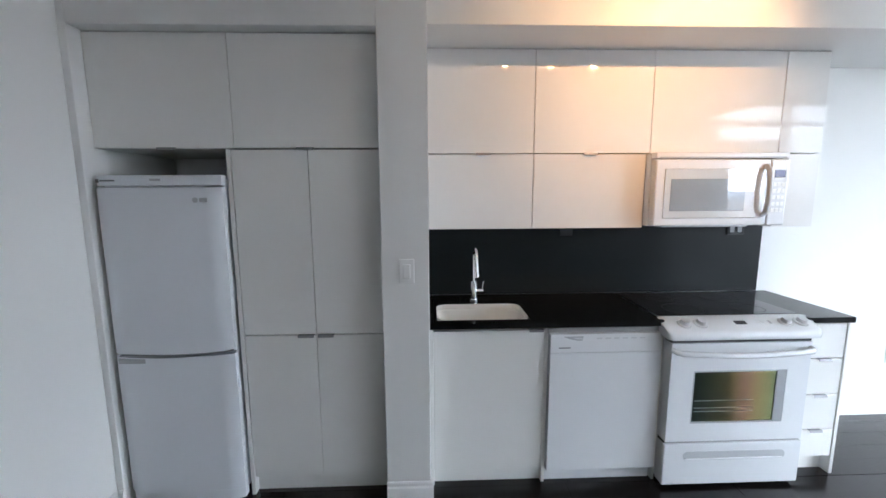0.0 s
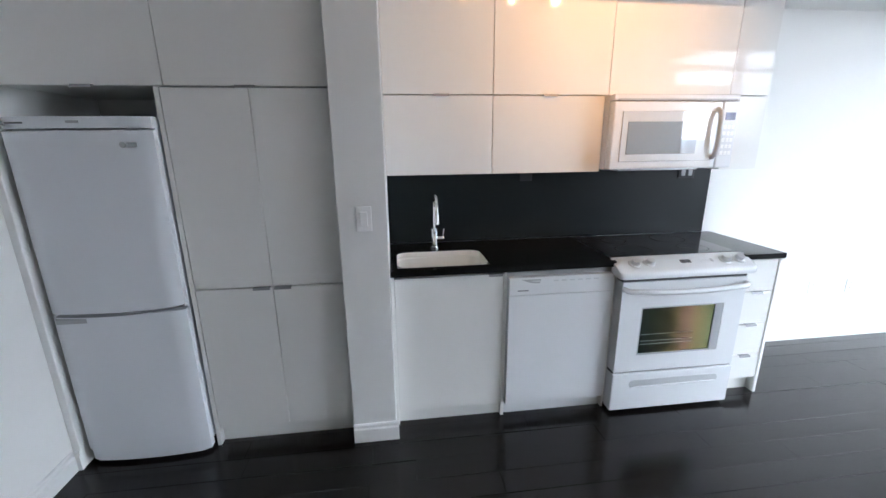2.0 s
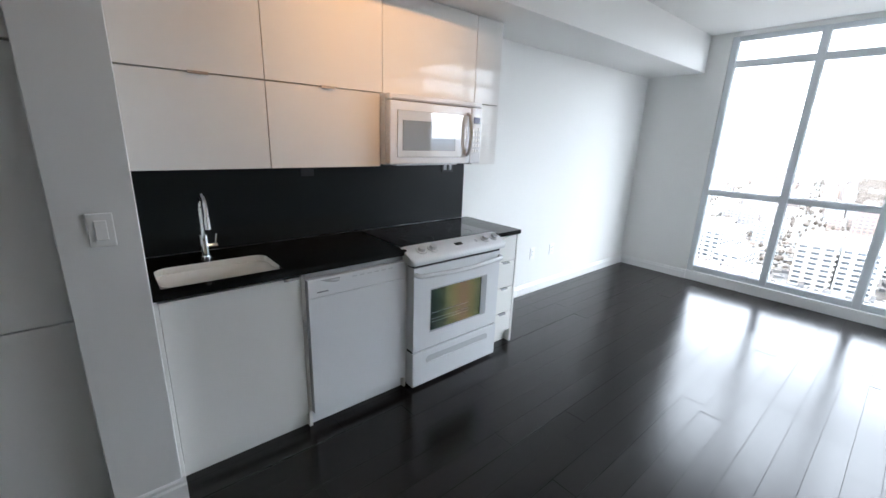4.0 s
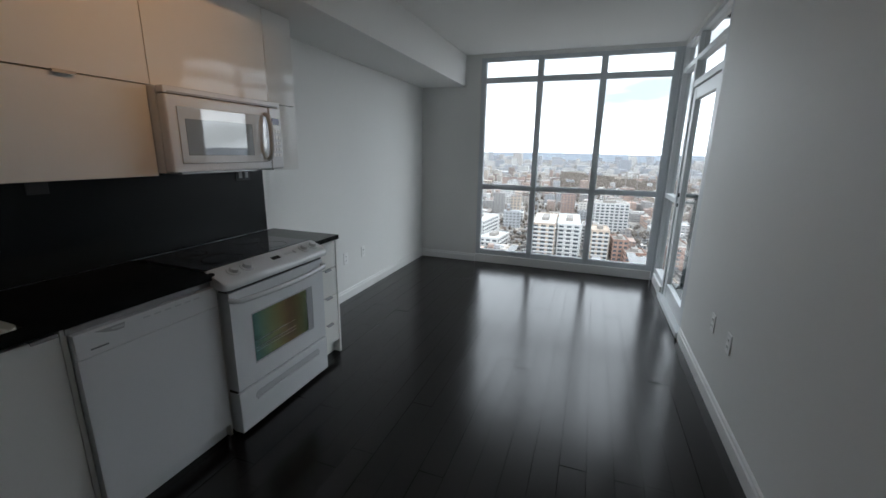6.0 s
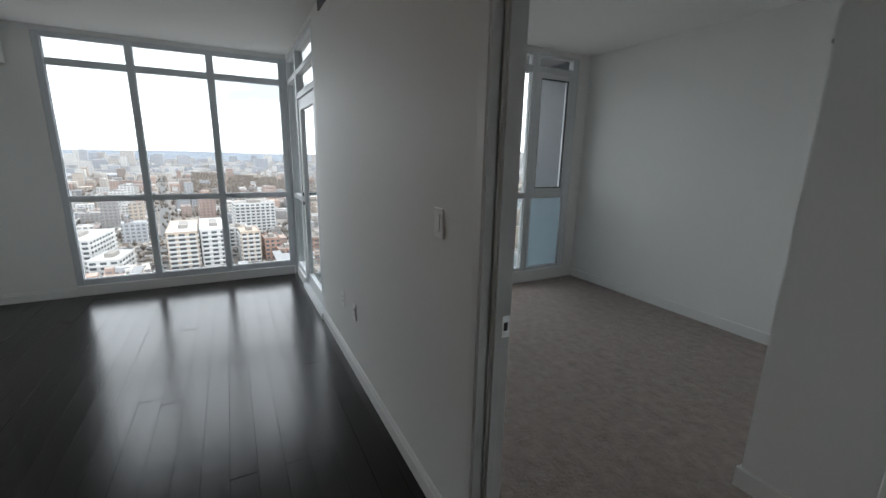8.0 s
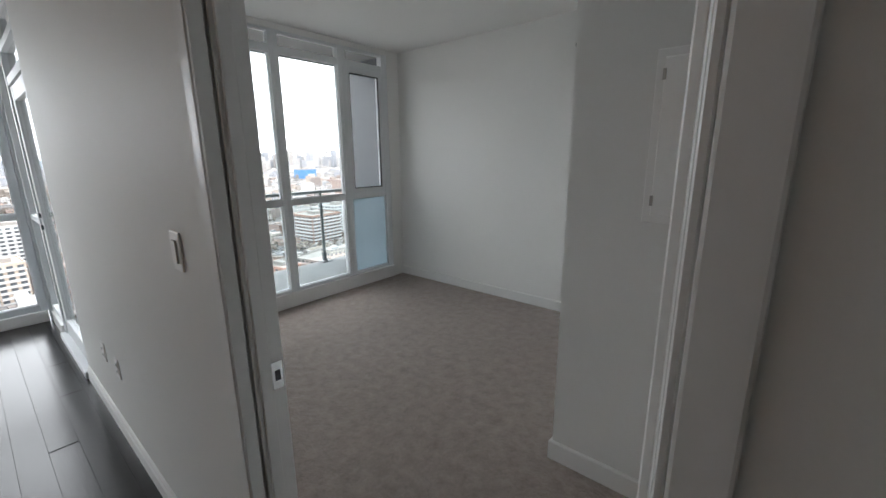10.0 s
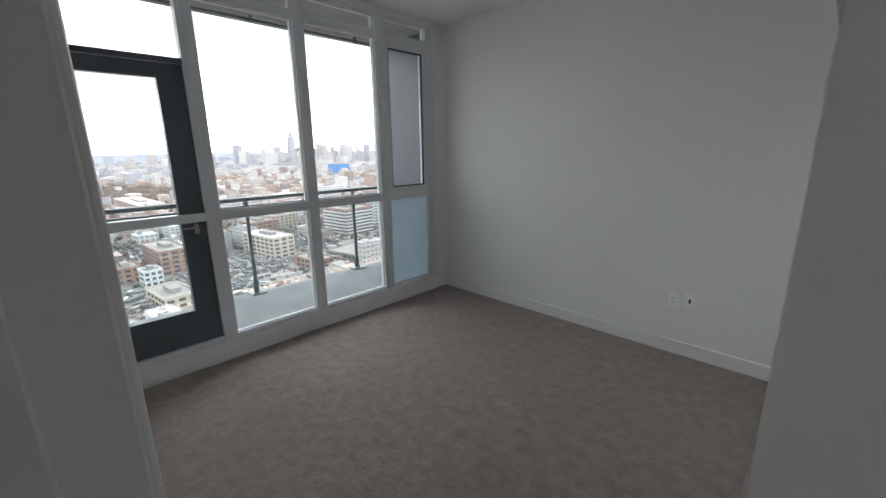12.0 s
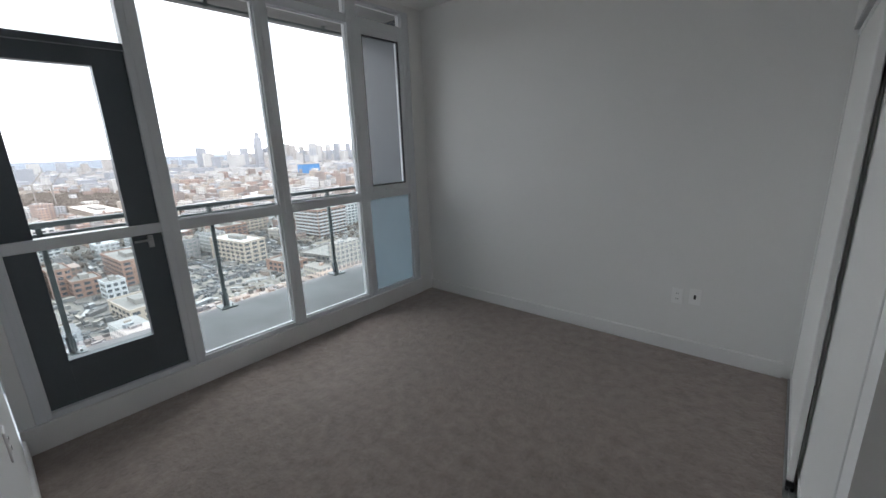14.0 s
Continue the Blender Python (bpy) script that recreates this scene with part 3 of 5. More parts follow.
    pane_part(box(x0 + 0.03, c, 2.158, x0 + 0.034, d, 2.545), w)
    part("door_head", box(x0 + 0.01, c, 2.123, x1 - 0.003, d, 2.158, 0.002), DARKALU, w)
    rose = part("rose", box(q0 - 0.012, c + 0.05, 1.0, q0 - 0.001, c + 0.08, 1.075, 0.003), STEEL, leaf)
    part("lever", tube([(q0 - 0.01, c + 0.065, 1.05), (q0 - 0.03, c + 0.065, 1.05), (q0 - 0.032, c + 0.08, 1.05), (q0 - 0.032, c + 0.15, 1.05)], 0.007), STEEL, leaf, "steel door lever", True)
    return w


bedroom_window()


# ---- wall fittings ----
def socket(at, facing, kind):
    """A white wall plate at (x, y, z) that faces 'n', 's', 'e' or 'w': a duplex outlet, a rocker switch, or a data jack."""
    name = {"outlet": "wall_outlet", "switch": "light_switch", "jack": "cable_jack"}[kind]
    label = {"outlet": "white duplex power outlet on the painted wall", "switch": "white rocker light switch on the painted wall", "jack": "white cable jack plate with a dark socket on the wall"}[kind]
    bm = box(-0.036, -0.007, -0.058, 0.036, 0, 0.058, 0.003, None, 2)
    ob = thing(name, (0, 0, 0), label, kind)
    part("plate", bm, PLASTIC, ob)
    if kind == "switch":
        r = part("rocker", box(-0.017, -0.013, -0.034, 0.017, -0.006, 0.034, 0.002), PLASTIC, ob)
    elif kind == "outlet":
        for s in (-1, 1):
            f = part("socket_face", box(-0.017, -0.0095, s * 0.020 - 0.014, 0.017, -0.006, s * 0.020 + 0.014, 0.004), PLASTIC, ob)
            for x in (-0.006, 0.006):
                part("slot", box(x - 0.0012, -0.0105, s * 0.020 - 0.004, x + 0.0012, -0.0092, s * 0.020 + 0.006), GASKET, f)
    else:
        f = part("socket_face", box(-0.015, -0.010, -0.030, 0.015, -0.006, 0.030, 0.002), PLASTIC, ob)
        part("port", box(-0.007, -0.0115, -0.016, 0.007, -0.0095, 0.016, 0.001), GASKET, f)
    turn = {"s": 0, "e": 90, "n": 180, "w": 270}[facing]
    ob.matrix_basis = pose(*at, 0, 0, turn)
    return ob


socket((-0.118, NICHE_Y, 1.20), "s", "switch")
socket((1.05, LIV_S, 1.31), "n", "switch")
socket((2.65, LIV_S, 0.475), "n", "outlet")
socket((2.33, LIV_S, 0.48), "n", "outlet")
socket((3.19, LIV_N, 0.43), "s", "outlet")
socket((3.52, LIV_N, 0.43), "s", "outlet")
socket((1.205, BED_S, 0.425), "n", "outlet")
socket((1.095, BED_S, 0.44), "n", "jack")
socket((2.62, BED_N, 0.60), "s", "outlet")
socket((2.05, BED_N, 0.45), "s", "outlet")


def wall_vent():
    v = thing("wall_vent", (2.92, LIV_S, 2.65), "dark slatted air vent high on the wall", "vent")
    part("frame", ring((2.74, 2.615, 3.11, 2.69), (2.755, 2.63, 3.095, 2.675), LIV_S, LIV_S + 0.012, "y"), DARKALU, v)
    for k in range(5):
        part("slat", box(2.755, LIV_S + 0.001, 2.632 + 0.009 * k, 3.095, LIV_S + 0.009, 2.637 + 0.009 * k), DARKALU, v)
    return v


wall_vent()


def breaker_panel():
    p = thing("breaker_panel", (0.0, -3.90, 1.6), "flush white metal breaker panel door on the wall", "panel")
    part("frame", box(-0.20, -3.90, 1.30, 0.165, -3.893, 1.95, 0.002), PLASTIC, p)
    d = part("door", box(-0.17, -3.894, 1.33, 0.135, -3.886, 1.92, 0.003), PLASTIC, p)
    for z in (1.39, 1.86):
        part("hinge", box(0.128, -3.888, z - 0.02, 0.140, -3.882, z + 0.02, 0.001), STEEL, d)
    part("catch", box(-0.15, -3.888, 1.60, -0.13, -3.882, 1.65, 0.002), GASKET, d)
    return p


breaker_panel()


def closet():
    """Two sliding doors, the far one on the back track."""
    for x, y0, y1 in ((0.500, -5.87, -4.82), (0.464, -4.90, -4.025)):
        d = thing("sliding_door", (x, (y0 + y1) / 2, 0.02), "white sliding closet door in a slim aluminium frame", "closet door", "closet doors")
        part("panel", box(x + 0.004, y0 + 0.022, 0.05, x + 0.018, y1 - 0.022, 2.015, 0.001), MATTE, d)
        for a, b in ((y0, y0 + 0.022), (y1 - 0.022, y1)):
            part("stile", box(x, a, 0.025, x + 0.026, b, 2.04, 0.003), TRIM, d)
        part("rail", box(x, y0 + 0.022, 0.025, x + 0.024, y1 - 0.022, 0.052, 0.002), TRIM, d)
        part("rail", box(x, y0 + 0.022, 2.012, x + 0.024, y1 - 0.022, 2.04, 0.002), TRIM, d)
    t = thing("closet_track", (0.51, -4.9, 0), "steel double track of the sliding closet doors", "track")
    bm = box(0.452, -5.874, 0.001, 0.534, -4.022, 0.007, 0.001)
    for x in (0.477, 0.513):
        box(x - 0.003, -5.874, 0.007, x + 0.003, -4.022, 0.022, 0.001, bm)
    part("floor_track", bm, STEEL, t)
    part("head_track", box(0.440, -5.874, 2.044, 0.543, -4.022, 2.059, 0.002), STEEL, t)
    part("guide", box(0.498, -4.81, 0.008, 0.528, -4.77, 0.03, 0.002), GASKET, t)
    return t


closet()


# ---- kitchen ----
def tab_pull(x, y, z, parent, wide=0.078):
    """A small bent metal edge pull on top of or under a door's edge."""
    bm = profile_x([(y + 0.004, z + 0.0015), (y - 0.016, z + 0.0015), (y - 0.019, z - 0.010), (y - 0.0165, z - 0.010), (y - 0.014, z - 0.001), (y + 0.004, z - 0.001)], x - wide / 2, x + wide / 2)
    return part("edge_pull", bm, PULL, parent, "small brushed metal edge pull")


def cabinet(name, x0, x1, z0, z1, front, back, doors, material, label, group, pulls=(), bottom=False):
    """A cabinet unit: a carcass, and doors given as (x0, x1, z0, z1)."""
    c = thing(name, ((x0 + x1) / 2, (front + back) / 2, z0), label, "cabinet", group)
    part("body", box(x0 + 0.001, front + 0.021, z0 + 0.001, x1 - 0.001, back, z1 - 0.001, 0.001), CARCASS, c)
    for i, (a, b, e, f) in enumerate(doors):
        d = part("door", box(a + 0.0018, front, e + 0.0018, b - 0.0018, front + 0.019, f - 0.0018, 0.0012), material, c)
        for x, z in pulls:
            if a < x < b and e - 0.01 < z < f + 0.01:
                tab_pull(x, front, z, d)
    return c


UP = 0.268
ups = "glossy wall cabinets"
g = "high-gloss white wall cabinet door above the splashback"
for x0, x1, px in ((PIL_E, 0.570, 0.29), (0.570, 1.222, 0.885), (1.222, 1.958, 1.60), (1.958, 2.205, None)):
    cabinet("wall_cabinet", x0, x1, 1.777, 2.325, UP, LIV_N, [(x0, x1, 1.777, 2.323)], GLOSS, "high-gloss white wall cabinet under the bulkhead", ups, [(px, 1.779)] if px else ())
for x0, x1 in ((PIL_E, 0.570), (0.570, 1.205), (1.958, 2.205)):
    cabinet("wall_cabinet", x0, x1, 1.362, 1.775, UP, LIV_N, [(x0, x1, 1.362, 1.775)], GLOSS, g, ups)

tall = "matt cabinets of the fridge niche"
cabinet("niche_cabinet", -1.545, -0.912, 1.776, 2.287, -0.03, LIV_N, [(-1.543, -0.912, 1.776, 2.284)], MATTE, "matt off-white cabinet above the fridge", tall, [(-1.215, 1.778)])
cabinet("niche_cabinet", -0.912, PIL_W, 1.776, 2.287, -0.03, LIV_N, [(-0.912, -0.238, 1.776, 2.284)], MATTE, "matt off-white cabinet above the pantry", tall, [(-0.585, 1.778)])


def pantry():
    c = thing("pantry_cabinet", (-0.59, 0.2, 0), "tall matt off-white pantry cabinet with four doors", "cabinet", tall)
    part("body", box(-0.932, -0.009, 0.10, -0.238, LIV_N, 1.773, 0.001), CARCASS, c)
    part("side_panel", box(-0.952, -0.03, 0.0, -0.9325, LIV_N, 1.773, 0.001), MATTE, c)
    part("toe_kick", box(-0.932, 0.012, 0.0, -0.238, 0.028, 0.10), MATTE, c, "white toe kick")
    for a, b, px in ((-0.930, -0.5755, -0.625), (-0.5755, -0.238, -0.527)):
        for e, f, pz in ((0.10, 0.868, 0.868), (0.872, 1.772, None)):
            d = part("door", box(a + 0.0018, -0.03, e + 0.0018, b - 0.0018, -0.011, f - 0.0018, 0.0012), MATTE, c)
            if pz:
                tab_pull(px, -0.03, pz + 0.002, d)
    return c


pantry()


def curved_front(x0, x1, z0, z1, y, bulge, deep, bm=None, n=16):
    """A door with a softly bowed front and rounded corners."""
    pts = []
    for i in range(n + 1):
        u = -1 + 2 * i / n
        corner = 0.014 * max(0.0, (abs(u) - 0.93) / 0.07) ** 2
        pts.append((x0 + (x1 - x0) * i / n, y - bulge * (1 - u * u) + corner))
    return profile_z([*pts, (x1, y + deep), (x0, y + deep)], z0, z1, bm)


def fridge():
    f = thing("fridge", (-1.22, 0.2, 0), "white two-door fridge with bowed doors in the niche", "fridge")
    x0, x1 = -1.524, -0.962
    part("body", box(x0 + 0.004, -0.03, 0.05, x1 - 0.004, 0.53, 1.645, 0.006), FRIDGE, f)
    part("gasket", box(x0 + 0.012, -0.042, 0.07, x1 - 0.012, -0.0305, 1.60, 0.002), GASKET, f)
    up = part("upper_door", curved_front(x0, x1, 0.810, 1.598, -0.085, 0.022, 0.043), FRIDGE, f, "", True)
    low = part("lower_door", curved_front(x0, x1, 0.085, 0.797, -0.085, 0.022, 0.043), FRIDGE, f, "", True)
    cap = part("top_cap", curved_front(x0 + 0.002, x1 - 0.002, 1.606, 1.652, -0.080, 0.022, 0.06), FRIDGE, f, "white top cover with a small badge", True)
    part("badge", box(-1.262, -0.104, 1.626, -1.216, -0.1, 1.636, 0.001), GREYPLASTIC, cap)
    part("badge", box(-1.508, -0.092, 1.620, -1.496, -0.086, 1.636, 0.001), INK, cap)
    part("badge", box(-1.488, -0.094, 1.625, -1.423, -0.088, 1.632, 0.0005), INK, cap)
    part("emblem", rod((-1.072, -0.0975, 1.540), (-1.072, -0.100, 1.540), 0.012, None, 20), GREYPLASTIC, up, "round grey emblem")
    part("emblem", box(-1.055, -0.0975, 1.531, -1.020, -0.0945, 1.549, 0.001), GREYPLASTIC, up, "grey badge")
    # sweeping grip between the doors
    n = 14
    bm = bmesh.new()
    top, bot = [], []
    for i in range(n + 1):
        u = i / n
        x = x0 + 0.03 + (x1 - x0 - 0.03) * u
        y = -0.087 - 0.022 * (1 - (2 * u - 0.95) ** 2)
        z = 0.800 + 0.018 * u ** 3
        t = 0.006 + 0.008 * math.sin(math.pi * u)
        top.append((bm.verts.new((x, y - 0.006, z + t / 2)), bm.verts.new((x, y + 0.03, z + t / 2))))
        bot.append((bm.verts.new((x, y - 0.003, z - t / 2)), bm.verts.new((x, y + 0.03, z - t / 2))))
    for i in range(n):
        bm.faces.new((top[i][0], top[i + 1][0], top[i + 1][1], top[i][1]))
        bm.faces.new((bot[i][0], bot[i][1], bot[i + 1][1], bot[i + 1][0]))
        bm.faces.new((top[i][0], bot[i][0], bot[i + 1][0], top[i + 1][0]))
    part("grip", bm, INK, f, "dark grey sweeping grip between the doors", True)
    bm = curved_front(x0 + 0.02, x0 + 0.19, 0.766, 0.788, -0.1005, 0.003, 0.012)
    part("grip_recess", bm, GREYPLASTIC, low, "grey moulded grip", True)
    part("plinth", curved_front(x0 + 0.004, x1 - 0.004, 0.02, 0.078, -0.078, 0.020, 0.05), FRIDGE, f, "white plinth", True)
    for x in (x0 + 0.05, x1 - 0.05):
        part("foot", rod((x, 0.0, 0.0), (x, 0.0, 0.05), 0.018), GASKET, f)
    return f


fridge()


def base_units():
    c = thing("base_cabinet", (0.29, 0.3, 0), "white base cabinet with a plain door under the sink", "cabinet", "base cabinets")
    part("body", box(-0.010, 0.02, 0.08, 0.583, 0.55, 0.70, 0.001), CARCASS, c)
    part("side_panel", box(0.584, -0.0, 0.0, 0.602, 0.55, 0.876, 0.001), MATTE, c)
    part("side_panel", box(-0.011, -0.004, 0.0, 0.006, 0.55, 0.876, 0.001), MATTE, c)
    part("door", box(0.008, 0.0, 0.085, 0.582, 0.019, 0.862, 0.0015), MATTE, c)
    part("toe_kick", box(0.006, 0.028, 0.0, 0.584, 0.044, 0.085), MATTE, c, "white toe kick")
    tab_pull(0.535, 0.0, 0.867, c, 0.075)
    d = thing("drawer_unit", (2.12, 0.3, 0), "narrow white drawer unit with four drawers beside the stove", "cabinet", "base cabinets")
    part("body", box(2.010, 0.021, 0.10, 2.208, 0.57, 0.876, 0.001), CARCASS, d)
    part("side_panel", box(2.2085, -0.004, 0.0, 2.228, 0.572, 0.876, 0.001), MATTE, d)
    part("side_panel", box(1.990, 0.0, 0.0, 2.0095, 0.572, 0.876, 0.001), MATTE, d)
    part("toe_kick", box(2.0095, 0.05, 0.0, 2.2085, 0.066, 0.10), MATTE, d, "white toe kick")
    for z0, z1 in ((0.105, 0.265), (0.268, 0.470), (0.473, 0.675), (0.678, 0.870)):
        f = part("drawer", box(2.0115, 0.0, z0 + 0.001, 2.2065, 0.019, z1 - 0.001, 0.0015), MATTE, d)
        if z1 < 0.8:
            tab_pull(2.095, 0.0, z1 + 0.002, f, 0.07)


base_units()


def worktop():
    w = thing("worktop", (1.1, 0.28, 0.88), "black stone worktop with an undermounted sink cut-out", "worktop")
    y0, y1 = -0.022, 0.562
    bm = ring((PIL_E + 0.001, y0, 1.197, y1), (0.026, 0.035, 0.515, 0.335), 0.88, 0.91, "z")
    part("slab", bm, STONE, w)
    part("slab", box(1.968, y0, 0.88, 2.226, y1, 0.91, 0.0015), STONE, w)
    part("slab", box(1.197, 0.515, 0.88, 1.968, y1, 0.908, 0.0015), STONE, w)
    b = thing("splashback", (1.08, 0.57, 0.91), "charcoal stone splashback behind the worktop", "splashback")
    part("panel", box(PIL_E + 0.001, 0.564, 0.911, 2.168, LIV_N, 1.361, 0.001), SLATE, b)
    o = thing("splashback_outlet", (1.98, 0.563, 1.33), "dark outlet on the splashback under the microwave", "outlet")
    part("plate", box(1.925, 0.555, 1.286, 2.04, 0.564, 1.360, 0.002), GASKET, o)
    for x in (1.957, 2.007):
        part("socket_face", box(x - 0.015, 0.550, 1.302, x + 0.015, 0.556, 1.342, 0.003), GREYPLASTIC, o)
    o = thing("splashback_outlet", (0.87, 0.563, 1.33), "black outlet high on the charcoal splashback", "outlet")
    part("plate", box(0.83, 0.557, 1.290, 0.91, 0.564, 1.361, 0.002), GASKET, o)


worktop()


def sink():
    """An undermounted rectangular ceramic basin with rounded corners."""
    s = thing("sink", (0.28, 0.185, 0.72), "off-white undermounted sink basin", "sink")

    def loop(half_x, half_y, r, z, bm):
        vs = []
        for cx, cy, a0 in ((half_x - r, half_y - r, 0), (-half_x + r, half_y - r, 90), (-half_x + r, -half_y + r, 180), (half_x - r, -half_y + r, 270)):
            for k in range(6):
                a = radians(a0 + 18 * k)
                vs.append(bm.verts.new((0.2705 + cx + r * math.cos(a), 0.185 + cy + r * math.sin(a), z)))
        return vs

    bm = bmesh.new()
    spec = ((0.272, 0.178, 0.05, 0.878), (0.242, 0.147, 0.05, 0.879), (0.236, 0.141, 0.055, 0.872), (0.215, 0.130, 0.06, 0.76), (0.185, 0.10, 0.06, 0.728), (0.03, 0.03, 0.029, 0.724))
    rings = [loop(*q, bm) for q in spec]
    for one, two in zip(rings, rings[1:]):
        for k in range(len(one)):
            bm.faces.new((one[k], one[(k + 1) % len(one)], two[(k + 1) % len(two)], two[k]))
    bm.faces.new(rings[-1])
    ob = part("basin", bm, CERAMIC, s, "", True)
    # cut edge lining that rounds the opening's corners
    bm = bmesh.new()
    a, b = loop(0.2440, 0.1495, 0.06, 0.9105, bm), loop(0.2440, 0.1495, 0.05, 0.8785, bm)
    for k in range(len(a)):
        bm.faces.new((a[k], b[k], b[(k + 1) % len(b)], a[(k + 1) % len(a)]))
    part("rim", bm, CERAMIC, s)
    part("drain", rod((0.28, 0.185, 0.725), (0.28, 0.185, 0.730), 0.038, None, 20), STEEL, s, "steel drain")
    return s


sink()


def faucet():
    f = thing("faucet", (0.262, 0.43, 0.91), "chrome gooseneck faucet behind the sink", "faucet")
    x, y = 0.262, 0.43
    part("base", rod((x, y, 0.91), (x, y, 0.918), 0.028, None, 20), CHROME, f, "", True)
    part("body", rod((x, y, 0.918), (x, y, 1.03), 0.020, None, 20), CHROME, f, "", True)
    arc = [(x, y, 1.03), (x, y, 1.165)]
    for k in range(11):
        a = math.pi * k / 10
        arc.append((x, y - 0.075 + 0.075 * math.cos(a), 1.165 + 0.075 * math.sin(a)))
    arc.append((x, y - 0.15, 1.135))
    part("spout", tube(arc, 0.009), CHROME, f, "", True)
    part("spray_head", rod((x, y - 0.15, 1.145), (x, y - 0.15, 1.085), 0.012, None, 16, 0.015), CHROME, f, "", True)
    lv = part("lever", rod((x + 0.015, y, 0.968), (x + 0.058, y, 0.968), 0.014, None, 14), CHROME, f, "", True)
    part("lever_pin", rod((x + 0.05, y, 0.968), (x + 0.058, y - 0.01, 1.03), 0.005), CHROME, lv, "", True)
    return f


faucet()


def dishwasher():
    d = thing("dishwasher", (0.905, 0.28, 0), "white built-in dishwasher with a control strip", "dishwasher")
    x0, x1 = 0.606, 1.190
    part("body", box(x0 + 0.004, 0.03, 0.10, x1 - 0.004, 0.55, 0.86), ENAMEL, d)
    part("door", box(x0, -0.026, 0.085, x1, 0.026, 0.745, 0.002, None, 2), ENAMEL, d)
    p = part("control_panel", box(x0, -0.0265, 0.7462, x1, 0.026, 0.845, 0.003, None, 2), ENAMEL, d)
    part("handle_recess", profile_y([(x0 + 0.065, 0.834), (x0 + 0.10, 0.820), (x0 + 0.135, 0.812), (x0 + 0.165, 0.812), (x0 + 0.170, 0.834)], -0.0285, -0.024), GREYPLASTIC, p, "swooping grey latch recess")
    part("handle_lip", profile_y([(x0 + 0.125, 0.8215), (x0 + 0.165, 0.8175), (x0 + 0.165, 0.8275), (x0 + 0.12, 0.8275)], -0.030, -0.0275), LIGHTGREY, p)
    part("badge", box(x0 + 0.045, -0.0280, 0.770, x0 + 0.105, -0.0262, 0.776), INK, p)
    for k in range(6):
        part("button", box(x0 + 0.24 + 0.045 * k, -0.0275, 0.818, x0 + 0.268 + 0.045 * k, -0.0262, 0.825, 0.0005), LIGHTGREY, p)
    part("toe_kick", box(x0, 0.02, 0.0, x1, 0.035, 0.083), ENAMEL, d, "white toe kick")
    part("trim_strip", box(x0 - 0.008, -0.004, 0.848, x1 + 0.01, 0.02, 0.872, 0.001), STEEL, d, "steel trim strip under the worktop")
    e = thing("end_panel", (1.19, 0.28, 0), "narrow white panel between dishwasher and stove", "panel")
    part("panel", box(1.195, -0.006, 0.0, 1.209, 0.55, 0.876, 0.001), MATTE, e)
    return d


dishwasher()


